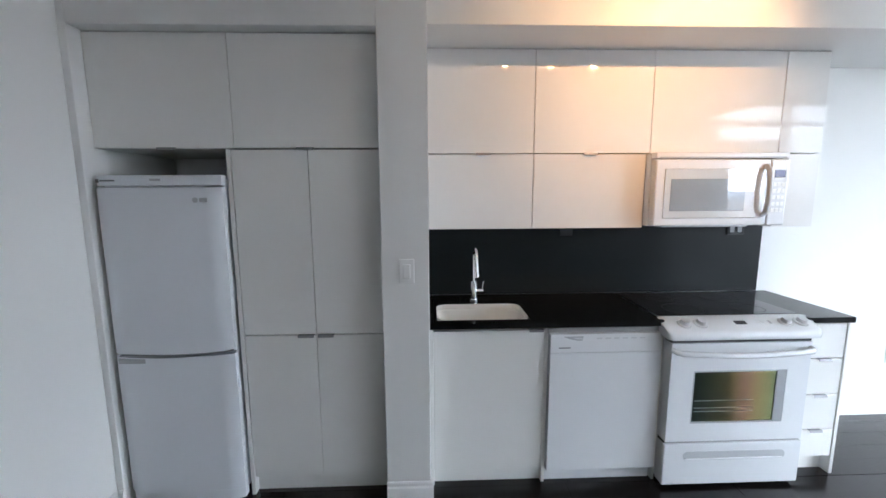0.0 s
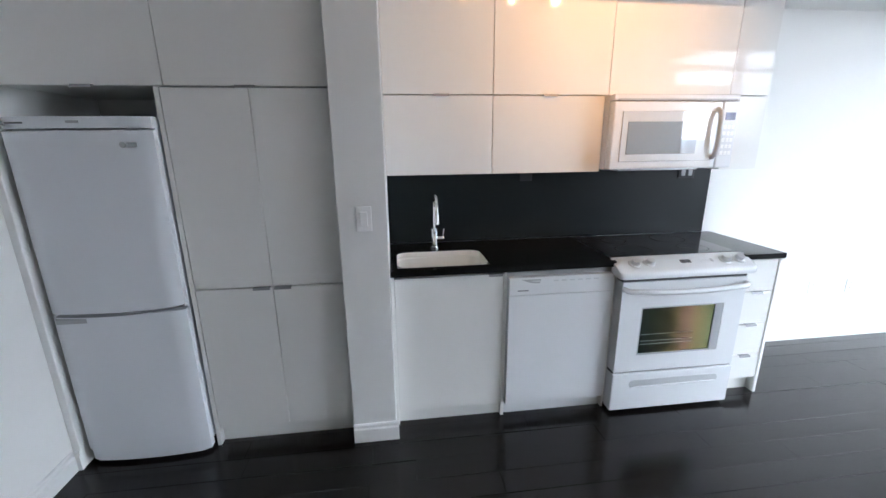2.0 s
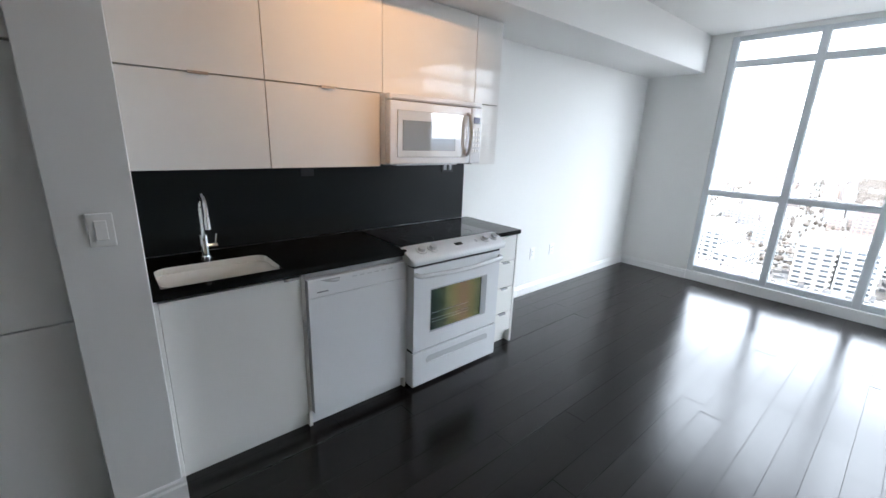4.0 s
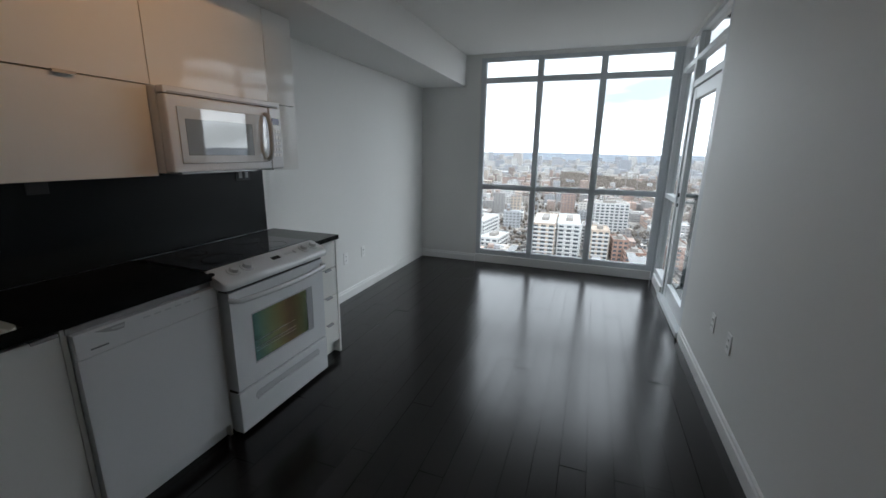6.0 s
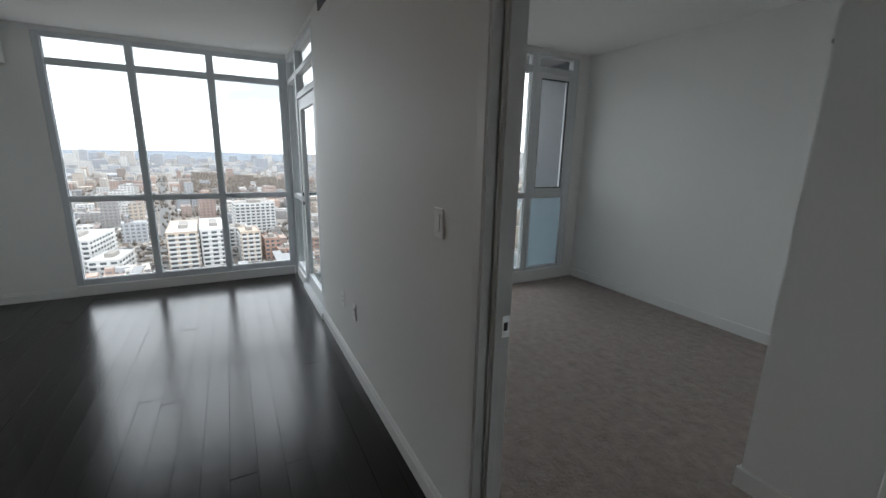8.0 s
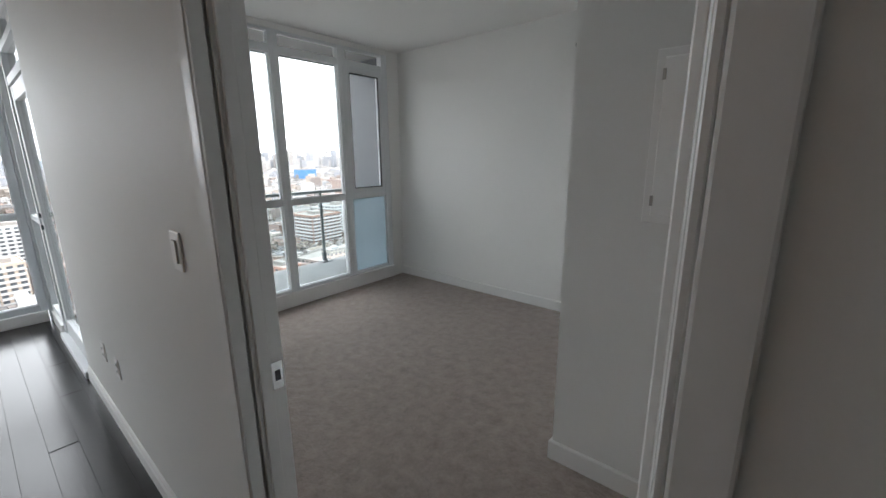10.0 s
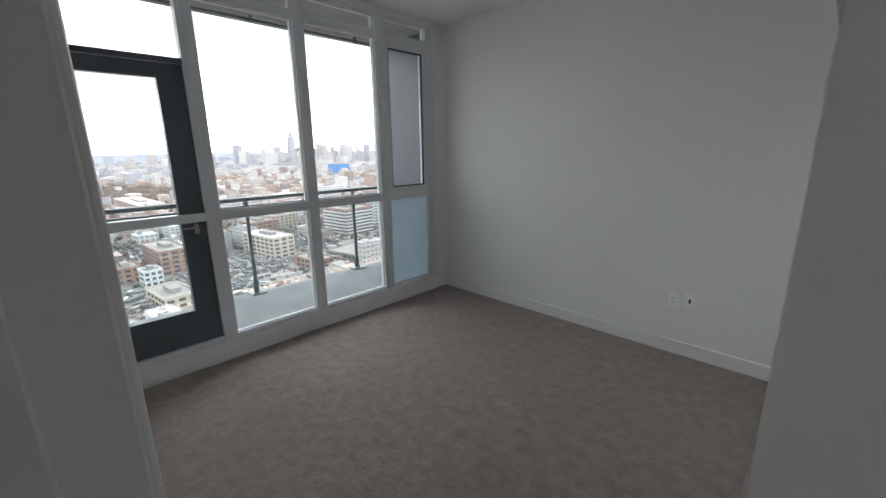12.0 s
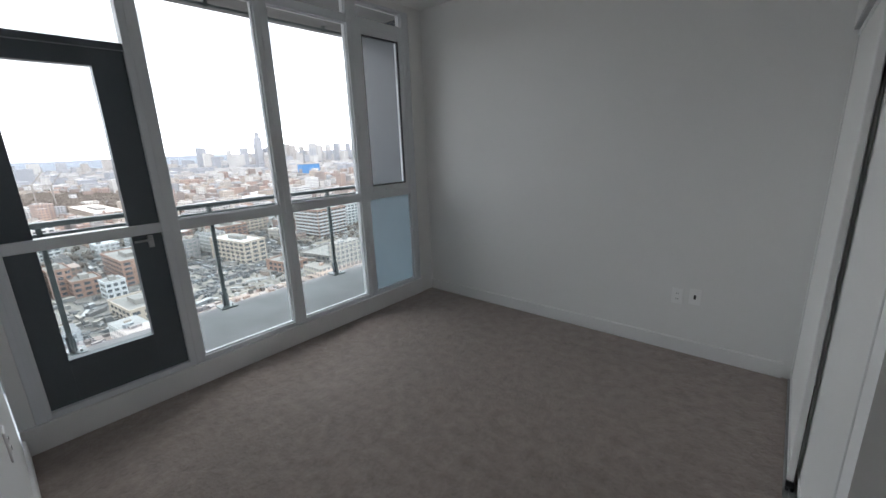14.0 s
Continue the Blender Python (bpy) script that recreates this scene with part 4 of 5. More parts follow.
def stove():
    s = thing("stove", (1.58, 0.25, 0), "white slide-in electric stove with a black glass cooktop", "stove")
    x0, x1, yf = 1.210, 1.952, -0.076
    part("body", box(x0, -0.01, 0.03, x1, 0.51, 0.895, 0.003), ENAMEL, s)
    part("cooktop", box(x0 - 0.008, 0.035, 0.9115, x1 + 0.010, 0.512, 0.918, 0.002), COOKTOP, s, "black glass cooktop")
    for x, y, r in ((1.40, 0.15, 0.105), (1.40, 0.38, 0.075), (1.77, 0.15, 0.085), (1.77, 0.38, 0.105)):
        bm = bmesh.new()
        n = 40
        a = [bm.verts.new((x + r * math.cos(k * math.tau / n), y + r * math.sin(k * math.tau / n), 0.9184)) for k in range(n)]
        b = [bm.verts.new((x + (r - 0.003) * math.cos(k * math.tau / n), y + (r - 0.003) * math.sin(k * math.tau / n), 0.9184)) for k in range(n)]
        for k in range(n):
            bm.faces.new((a[k], a[(k + 1) % n], b[(k + 1) % n], b[k]))
        part("burner_ring", bm, GASKET, s, "thin dark burner ring")
    # sloping control panel with rounded ends
    cp = bmesh.new()
    outline = [(0.040, 0.908), (0.034, 0.916), (0.02, 0.918), (-0.085, 0.872), (-0.098, 0.861), (-0.103, 0.843), (-0.098, 0.828), (-0.08, 0.822), (-0.01, 0.822), (0.04, 0.87)]
    steps = ((1.181, 0.72), (1.183, 0.84), (1.189, 0.93), (1.200, 0.98), (1.216, 1.0), (1.942, 1.0), (1.960, 0.98), (1.972, 0.93), (1.979, 0.84), (1.982, 0.72))
    rings = []
    for x, k in steps:
        rings.append([cp.verts.new((x, -0.03 + (y + 0.03) * k, 0.888 + (z - 0.888) * k)) for y, z in outline])
    for one, two in zip(rings, rings[1:]):
        for i in range(len(outline)):
            j = (i + 1) % len(outline)
            cp.faces.new((one[i], two[i], two[j], one[j]))
    cp.faces.new(rings[0])
    cp.faces.new(rings[-1][::-1])
    panel = part("control_panel", cp, ENAMEL, s, "sloping white control panel", True)
    up = Vector((0, -0.046, 0.105)).normalized()
    for x in (1.292, 1.378, 1.828, 1.910):
        c = Vector((x, -0.035, 0.8935))
        k = part("knob", rod(c, c + up * 0.008, 0.034, None, 24, 0.032), ENAMEL, panel, "round white burner knob", True)
        part("knob_grip", rod(c + up * 0.007, c + up * 0.027, 0.024, None, 20, 0.021), LIGHTGREY, k, "", True)
    m = Matrix.Translation((1.590, -0.033, 0.8950)) @ Matrix.Rotation(math.atan2(0.046, 0.105), 4, "X")
    bm = box(-0.030, -0.013, -0.002, 0.030, 0.013, 0.002, 0.0005)
    bm.transform(m)
    part("display", bm, DISPLAY, panel, "dark clock display")
    for k in range(4):
        bm = box(-0.006, -0.012, -0.001, 0.006, 0.012, 0.002, 0.0005)
        bm.transform(Matrix.Translation((1.68 + 0.022 * k, -0.033, 0.8950)) @ Matrix.Rotation(math.atan2(0.046, 0.105), 4, "X"))
        part("button", bm, GREYPLASTIC if k == 3 else ENAMEL, panel)
    part("vent_slot", box(x0 + 0.006, yf + 0.006, 0.806, x1 - 0.006, -0.01, 0.8215), GASKET, s, "dark vent slot")
    # oven door
    wx0, wx1, wz0, wz1 = 1.338, 1.832, 0.366, 0.655
    bm = ring((x0 + 0.004, 0.265, x1 - 0.004, 0.804), (wx0, wz0, wx1, wz1), yf, -0.008, "y")
    door = part("oven_door", bm, ENAMEL, s, "white oven door with a dark window")
    part("oven_window", box(wx0, yf + 0.006, wz0, wx1, yf + 0.012, wz1), OVENGLASS, door, "dark iridescent oven glass")
    fr = ring((wx0, wz0, wx1, wz1), (wx0 + 0.008, wz0 + 0.008, wx1 - 0.05, wz1 - 0.008), yf + 0.0015, yf + 0.006, "y")
    part("window_print", fr, GREYPLASTIC, door, "grey printed window border")
    for z in (0.45, 0.49, 0.43):
        part("rack_bar", rod((wx0 + 0.02, yf + 0.0045, z), (wx1 - 0.16, yf + 0.0045, z), 0.0014, None, 6), GREYPLASTIC, door)
    h = [(x0 + 0.012, yf + 0.002, 0.768), (x0 + 0.016, yf - 0.022, 0.767), (x0 + 0.034, yf - 0.036, 0.765)]
    h += [(x0 + 0.034 + (x1 - x0 - 0.068) * k / 12, yf - 0.036 - 0.014 * math.sin(math.pi * k / 12), 0.765 - 0.010 * math.sin(math.pi * k / 12)) for k in range(1, 12)]
    h += [(x1 - 0.034, yf - 0.036, 0.765), (x1 - 0.016, yf - 0.022, 0.767), (x1 - 0.012, yf + 0.002, 0.768)]
    part("door_handle", tube(h, 0.014, None, 12), ENAMEL, door, "long white bowed door handle", True)
    # dark strip added for the shade between oven door and drawer
    part("drawer_gap_shade", box(x0 + 0.003, yf + 0.012, 0.250, x1 - 0.003, -0.0085, 0.268), GASKET, s, "dark strip standing in for the shade in the gap above the drawer")
    # warming drawer
    bm = box(x0, yf - 0.004, 0.020, x1, -0.008, 0.255, 0.006, None, 2)
    dr = part("drawer", bm, ENAMEL, s, "white storage drawer")
    ends = [(x0 + 0.128, 1, 90), (x1 - 0.112, -1, 270)]
    pill = [(cx + 0.025 * math.cos(radians(a0 + 18 * k)), 0.185 + 0.025 * math.sin(radians(a0 + 18 * k))) for cx, _, a0 in ends for k in range(11)]
    # the recess is a thin plate; its shade is put into the grey
    part("drawer_grip", profile_y(pill, yf - 0.0062, yf - 0.003), GRIPSHADE, dr, "long grip recess with round ends, its shade put into the grey")
    slim = [(cx + 0.016 * math.cos(radians(a0 + 18 * k)), 0.166 + 0.006 * math.sin(radians(a0 + 18 * k))) for cx, _, a0 in ends for k in range(11)]
    part("drawer_lip", profile_y(slim, yf - 0.013, yf - 0.0055), ENAMEL, dr)
    # dark strip put in for the shade under the drawer
    part("base_shadow_strip", box(x0 + 0.02, 0.0, 0.0, x1 - 0.02, 0.02, 0.034), GASKET, s, "dark strip standing in for the shade under the stove")
    return s


stove()


def microwave():
    m = thing("microwave", (1.6, 0.35, 1.38), "white over-the-range microwave under the wall cabinet", "microwave")
    x0, x1, y, z0, z1 = 1.2065, 1.945, 0.168, 1.376, 1.738
    part("body", box(x0, 0.222, z0, x1, LIV_N, 1.774, 0.003), ENAMEL, m)
    v = part("vent_grille", box(x0, y + 0.004, z1 + 0.004, x1, 0.221, 1.774, 0.006, None, 2), ENAMEL, m, "white vent strip")
    part("vent_slot", box(x0 + 0.02, y + 0.002, z1 + 0.0045, x1 - 0.02, y + 0.006, z1 + 0.013), GREYPLASTIC, v)
    d = part("door", box(x0, y, z0 + 0.004, 1.842, 0.220, z1, 0.010, None, 3), ENAMEL, m, "glossy white microwave door")
    fr = box(x0 + 0.05, y - 0.005, z0 + 0.045, 1.81, y + 0.002, z1 - 0.05, 0.003)
    part("door_glass", fr, MWFRONT, d, "white glossy door glass")
    part("window", box(x0 + 0.085, y - 0.0065, z0 + 0.085, 1.705, y - 0.004, z1 - 0.105, 0.001), MWGLASS, d, "grey mesh window")
    h = [(1.812, y - 0.002, z0 + 0.06), (1.808, y - 0.03, z0 + 0.075), (1.806, y - 0.042, z0 + 0.12), (1.806, y - 0.045, (z0 + z1) / 2), (1.806, y - 0.042, z1 - 0.10), (1.808, y - 0.03, z1 - 0.055), (1.812, y - 0.002, z1 - 0.04)]
    part("door_handle", tube(h, 0.013, None, 12), LIGHTGREY, d, "curved light grey handle", True)
    p = part("control_panel", box(1.845, y, z0 + 0.004, x1, 0.220, z1, 0.008, None, 3), ENAMEL, m, "white control panel")
    part("display", box(1.866, y - 0.002, 1.640, 1.926, y + 0.001, 1.680, 0.001), BLUEDISPLAY, p, "dark blue display")
    for r in range(5):
        for c in range(3):
            part("button", box(1.863 + 0.024 * c, y - 0.0015, 1.592 - 0.035 * r, 1.881 + 0.024 * c, y + 0.001, 1.612 - 0.035 * r, 0.0005), PLASTIC, p)
    part("underside_filter", box(x0 + 0.10, 0.25, z0 - 0.010, x1 - 0.14, 0.50, z0 + 0.001, 0.002), STEEL, m, "steel grease filter")
    return m


microwave()


# ---- ceiling spotlights over the kitchen ----
def track_light():
    t = thing("track_light", (0.95, -0.82, 2.66), "ceiling track with three warm spotlights facing the kitchen", "track light")
    part("track", box(0.40, -0.836, 2.665, 1.50, -0.804, LIV_Z, 0.003), PLASTIC, t)
    for x in (0.60, 0.96, 1.30):
        c = Vector((x, -0.82, 2.575))
        aim = (Vector((x + 0.02, 0.268, 2.0)) - c).normalized()
        part("stem", rod((x, -0.82, 2.665), (x, -0.82, 2.60), 0.007), PLASTIC, t)
        h = part("lamp_head", rod(c - aim * 0.05, c + aim * 0.03, 0.028, None, 20, 0.034), PLASTIC, t, "", True)
        b = part("bulb", rod(c + aim * 0.0305, c + aim * 0.034, 0.022, None, 20), BULB, h, "glowing warm bulb")
        b.visible_shadow = False
    return t


BULB = bpy.data.materials.new("warm_bulb")
BULB.use_nodes = True
BULB.node_tree.nodes["Principled BSDF"].inputs["Emission Color"].default_value = (1.0, 0.62, 0.28, 1)
BULB.node_tree.nodes["Principled BSDF"].inputs["Emission Strength"].default_value = 7.0
track_light()
for x, watts in ((0.60, 1.0), (0.96, 1.6), (1.30, 4.6)):
    lamp = new("spot_lamp", bpy.data.lights.new("spot_lamp", "SPOT"))
    lamp.data.energy, lamp.data.color, lamp.data.spot_size, lamp.data.spot_blend, lamp.data.shadow_soft_size = watts, (1.0, 0.47, 0.16), radians(80), 0.9, 0.02
    lamp.matrix_world = look((x, -0.777, 2.552), (x + 0.0, 0.268, 2.10))


# ---- balcony ----
def balcony():
    structure("balcony_slab", box(3.70, -6.05, -0.22, 4.965, -2.60, 0.03, 0.006), CONCRETE, "bare concrete balcony floor", "balcony")
    structure("balcony_soffit", box(3.70, -6.3, 2.86, 5.08, -2.60, 3.10, 0.006), CONCRETE, "concrete slab of the balcony above", "balcony")
    r = thing("balcony_railing", (4.93, -4.2, 0.03), "grey-green metal balcony railing with glass panels", "railing")
    part("top_rail", box(4.90, -6.0, 1.055, 4.96, -2.62, 1.095, 0.006), RAIL, r)
    part("lower_rail", box(4.915, -6.0, 0.985, 4.945, -2.62, 1.01, 0.003), RAIL, r)
    for y in (-2.78, -2.98, -4.17, -5.50):
        p = part("post", box(4.915, y - 0.018, 0.03, 4.945, y + 0.018, 1.055, 0.003), RAIL, r)
        part("boot", box(4.905, y - 0.026, 0.042, 4.955, y + 0.026, 0.17, 0.006), DARKALU, p, "dark post boot")
        part("base_plate", box(4.83, y - 0.08, 0.03, 5.0, y + 0.08, 0.042, 0.002), RAIL, p)
        part("brace", tube([(4.915, y, 0.20), (4.90, y, 0.09), (4.87, y, 0.04)], 0.013), RAIL, p, "", True)
        for dy in (-0.045, 0.045):
            part("bolt", rod((4.88, y + dy, 0.042), (4.88, y + dy, 0.058), 0.009, None, 8), STEEL, p)
    for a, b in ((-2.965, -2.80), (-4.15, -3.0), (-5.48, -4.19), (-5.99, -5.52)):
        pane_part(box(4.948, a, 0.10, 4.954, b, 0.98), r, "clear railing glass", FROST)
    s = thing("balcony_screen", (4.3, -6.0, 0.03), "blue-grey frosted glass screen at the balcony's end", "screen")
    part("panel", box(3.72, -6.02, 0.06, 4.86, -6.0, 2.85, 0.002), SCREEN, s)
    for x in (3.70, 4.86):
        part("post", box(x, -6.035, 0.03, x + 0.03, -5.985, 2.86, 0.003), RAIL, s)
    t = thing("balcony_light_bar", (4.8, -4.2, 2.84), "thin dark conduit under the balcony soffit", "conduit")
    part("pipe", rod((4.82, -6.0, 2.82), (4.82, -2.62, 2.82), 0.014), RAIL, t, "", True)
    for y in (-3.2, -4.4, -5.6):
        part("clip", box(4.805, y - 0.015, 2.80, 4.835, y + 0.015, 2.862, 0.002), RAIL, t)


balcony()

# ---- the city far below ----
GROUND_Z = -78.0
random.seed(7)


def facade(name, dark, light, storey=3.2, bay=3.0, depth=0.8, between=()):
    """Walls whose colour varies from building to building, with rows of dark windows at real storey height."""
    m = bpy.data.materials.new(name)
    m.use_nodes = True
    n, l = m.node_tree.nodes, m.node_tree.links
    b = n["Principled BSDF"]
    b.inputs["Roughness"].default_value = 0.8
    geo, tc, sep = n.new("ShaderNodeNewGeometry"), n.new("ShaderNodeTexCoord"), n.new("ShaderNodeSeparateXYZ")
    ramp = n.new("ShaderNodeValToRGB")
    tones = [dark, *between, light]
    while len(ramp.color_ramp.elements) < len(tones):
        ramp.color_ramp.elements.new(0.5)
    ramp.color_ramp.interpolation = "CONSTANT" if between else "LINEAR"
    for k, tone in enumerate(tones):
        ramp.color_ramp.elements[k].position = k / len(tones) if between else float(k)
        ramp.color_ramp.elements[k].color = (*tone, 1)
    l.new(geo.outputs["Random Per Island"], ramp.inputs["Fac"])
    l.new(tc.outputs["Object"], sep.inputs["Vector"])

    def node(op, *args):
        q = n.new("ShaderNodeMath")
        q.operation = op
        for i, a in enumerate(args):
            if isinstance(a, (int, float)):
                q.inputs[i].default_value = a
            else:
                l.new(a, q.inputs[i])
        return q.outputs[0]

    along = node("ADD", sep.outputs["X"], sep.outputs["Y"])
    fz = node("FRACT", node("DIVIDE", sep.outputs["Z"], storey))
    fx = node("FRACT", node("DIVIDE", along, bay))
    normal = n.new("ShaderNodeSeparateXYZ")
    l.new(geo.outputs["True Normal"], normal.inputs["Vector"])
    upright = node("LESS_THAN", normal.outputs["Z"], 0.5)
    hole = node("MULTIPLY", node("MULTIPLY", node("GREATER_THAN", fz, 0.45), node("GREATER_THAN", fx, 0.38)), upright)
    roof = n.new("ShaderNodeMix")
    roof.data_type = "RGBA"
    l.new(node("MULTIPLY", node("SUBTRACT", 1.0, upright), node("FRACT", node("MULTIPLY", geo.outputs["Random Per Island"], 37.0))), roof.inputs["Factor"])
    l.new(ramp.outputs["Color"], roof.inputs["A"])
    roof.inputs["B"].default_value = (0.13, 0.12, 0.115, 1)
    mix = n.new("ShaderNodeMix")
    mix.data_type = "RGBA"
    l.new(node("MULTIPLY", hole, depth), mix.inputs["Factor"])
    l.new(roof.outputs["Result"], mix.inputs["A"])
    # window tone lifted to carry some aerial haze
    mix.inputs["B"].default_value = (0.13, 0.135, 0.145, 1)
    l.new(mix.outputs["Result"], b.inputs["Base Color"])
    return m


# aerial haze is put into these colours: desaturated nearby, bluish and flattest in FARTOWN
BRICKTOWN = facade("low_rise_facades", (0.30, 0.215, 0.18), (0.50, 0.48, 0.455), between=((0.25, 0.205, 0.18), (0.38, 0.32, 0.265), (0.33, 0.25, 0.21), (0.45, 0.39, 0.33), (0.27, 0.255, 0.245), (0.40, 0.29, 0.235)))
PALETOWN = facade("pale_facades", (0.52, 0.51, 0.50), (0.36, 0.365, 0.375), 3.2, 3.4, between=((0.47, 0.42, 0.37), (0.58, 0.57, 0.555), (0.41, 0.37, 0.33), (0.30, 0.30, 0.31), (0.55, 0.52, 0.48)))
FARTOWN = facade("haze_paled_facades", (0.30, 0.31, 0.335), (0.43, 0.42, 0.41), 7.0, 7.0, 0.4, between=((0.39, 0.365, 0.345), (0.34, 0.345, 0.365), (0.47, 0.455, 0.44)))
EARTH = surface("city_ground", (0.19, 0.172, 0.155), 0.95, vary=0.6, large=0.035, fine=0.30, bump=0.0)
DIRT = surface("bare_lot_earth", (0.25, 0.222, 0.192), 0.95, vary=0.55, large=0.09, fine=0.5, bump=0.0)
ASPHALT = surface("asphalt", (0.13, 0.128, 0.125), 0.9, vary=0.15, large=0.05, fine=2, bump=0.0)
ROOFING = surface("gravel_roof", (0.25, 0.23, 0.21), 0.9, vary=0.15, large=0.15, fine=3, bump=0.0)
BRICK = surface("brown_brick", (0.29, 0.185, 0.145), 0.85, vary=0.2, large=0.2, fine=6, bump=0.0)
CREAM = surface("cream_render", (0.45, 0.375, 0.305), 0.85, vary=0.1, large=0.2, fine=6, bump=0.0)
PALE = surface("pale_cladding", (0.52, 0.515, 0.505), 0.7, vary=0.08, large=0.2, fine=6, bump=0.0)
BLUECLAD = surface("blue_sheeting", (0.08, 0.20, 0.40), 0.6, vary=0.1, large=0.05, fine=2, bump=0.0)
DARKGLASS = surface("building_glass", (0.09, 0.098, 0.108), 0.25, vary=0.2, large=0.2, fine=4, bump=0.0)
TWIGS = surface("bare_trees", (0.14, 0.118, 0.10), 0.95, vary=0.4, large=0.05, fine=1.5, bump=0.0)

structure("ground", box(-400, -4600, GROUND_Z - 1, 4600, 3600, GROUND_Z), EARTH, "wide flat city ground seen from a high floor", "ground")


def polar(angle, dist):
    """A place on the ground, by degrees from east and metres."""
    return dist * math.cos(radians(angle)), dist * math.sin(radians(angle))


def apartment(x, y, wide, deep, floors, material, label, turn=0.0, balconies=False, top=None):
    """A mid-rise block with a parapet, a plant room and its own windows."""
    b = thing("apartment_building", (0, 0, 0), label, "building", "blocks below the tower")
    h = floors * 3.2
    part("wall", box(-deep / 2, -wide / 2, 0, deep / 2, wide / 2, h), material, b)
    part("roof", box(-deep / 2 + 0.5, -wide / 2 + 0.5, h, deep / 2 - 0.5, wide / 2 - 0.5, h + 0.25), top or ROOFING, b)
    bm = box(-deep / 2 - 0.2, -wide / 2 - 0.2, h, -deep / 2 + 0.3, wide / 2 + 0.2, h + 1.0)
    box(deep / 2 - 0.3, -wide / 2 - 0.2, h, deep / 2 + 0.2, wide / 2 + 0.2, h + 1.0, 0, bm)
    box(-deep / 2 + 0.3, -wide / 2 - 0.2, h, deep / 2 - 0.3, -wide / 2 + 0.3, h + 1.0, 0, bm)
    box(-deep / 2 + 0.3, wide / 2 - 0.3, h, deep / 2 - 0.3, wide / 2 + 0.2, h + 1.0, 0, bm)
    part("parapet", bm, material, b)
    part("plant_room", box(-deep / 5, -wide / 6, h + 0.25, deep / 6, wide / 7, h + 2.8), ROOFING, b)
    cols = max(3, int(wide / 4.6))
    step = wide / cols
    win, side = bpy.data.meshes.new("window"), bpy.data.meshes.new("window")
    for me, dims in ((win, (0.16, step * 0.62, 1.7)), (side, (step * 0.62, 0.16, 1.7))):
        bm = box(-dims[0] / 2, -dims[1] / 2, -dims[2] / 2, dims[0] / 2, dims[1] / 2, dims[2] / 2)
        bm.to_mesh(me)
        bm.free()
        me.materials.append(DARKGLASS)
    flank = wide / 2 if y < 0 else -wide / 2
    for f in range(floors):
        z = 3.2 * f + 1.7
        for c in range(cols):
            o = new("window", win)
            o.parent, o.location = b, (-deep / 2, -wide / 2 + step * (c + 0.5), z)
        for c in range(max(2, int(deep / step))):
            o = new("window", side)
            o.parent, o.location = b, (-deep / 2 + step * (c + 0.5), flank, z)
        if balconies:
            part("balcony", box(-deep / 2 - 1.3, -wide / 2 + 0.6, 3.2 * f - 0.2, -deep / 2, wide / 2 - 0.6, 3.2 * f + 0.95), PALE, b)
            part("balcony", box(-deep / 2 + 0.6, flank - 1.0 * (flank < 0), 3.2 * f - 0.2, deep / 2 - 0.6, flank + 1.0 * (flank > 0), 3.2 * f + 0.95), PALE, b)
    b.matrix_basis = pose(x, y, GROUND_Z, 0, 0, turn)
    return b


NEAR = [
    (348, 32, 18, 58, 8, CREAM, "tan eight-storey apartment block with rows of balconies", 3, True, PALE),
    (352, 13, 17, 58, 8, PALE, "white glassy apartment block beside the tan one", 3, True, PALE),
    (350, 94, 30, 44, 7, PALE, "white stepped apartment block with balconies", -6, True, PALE),
    (322, 70, 16, 30, 4, PALE, "low white apartment wing by the street", -6, True, PALE),
    (468, -21, 38, 26, 9, PALE, "wide grey-white block with dark balcony bands", 6, True, None),
    (336, -11, 13, 24, 7, CREAM, "narrow tan apartment block", 4, True, CREAM),
    (335, -26, 11, 20, 5, BRICK, "small orange brick block", 4, False, None),
    (395, -4, 14, 22, 5, PALE, "slim pale block behind the tan one", 0, True, None),
    (336, -62, 18, 42, 5, BRICK, "red-brown brick warehouse beside the open lots", 4, False, None),
    (322, -129, 18, 44, 5, CREAM, "pale brick loft building with a white roof", 9, False, PALE),
    (348, -221, 34, 34, 8, BRICK, "dark brick apartment block with white balconies", 6, True, None),
    (372, -262, 26, 26, 9, PALE, "grey apartment block with white balconies", 6, True, None),
    (268, -186, 48, 42, 1, ROOFING, "low shed with a wide flat grey roof", 12, False, ROOFING),
    (262, -136, 14, 26, 2, BRICK, "low brick works beside the shed", 10, False, None),
    (322, -36, 14, 18, 3, BRICK, "small red brick house by the street", 3, False, None),
    (300, -46, 10, 12, 3, PALE, "small pale house with dark windows", 5, False, None),
    (254, -47, 16, 30, 2, CREAM, "low tan building with a flat roof", 6, False, ROOFING),
    (612, -240, 118, 24, 5, PALE, "long low white and grey block behind the lots", 20, True, PALE),
    (560, -320, 30, 24, 9, PALE, "pale tower block at the end of the long one", 20, True, None),
    (770, -116, 34, 150, 3, CREAM, "wide cream flat-roofed hall", 3, False, PALE),
    (395, -150, 26, 24, 5, BRICK, "brick block beyond the lots", 9, False, None),
    (440, -190, 30, 20, 4, CREAM, "tan brick block beyond the lots", 9, False, None),
    (420, -110, 30, 22, 4, BRICK, "brown brick terrace beyond the lots", 7, False, PALE),
]
for row in NEAR:
    apartment(*row)

# bare building lots with heaps of spoil
LOTS = [(274, -92, 118, 46, 5), (226, -96, 60, 40, 8), (290, -8, 50, 40, 4)]
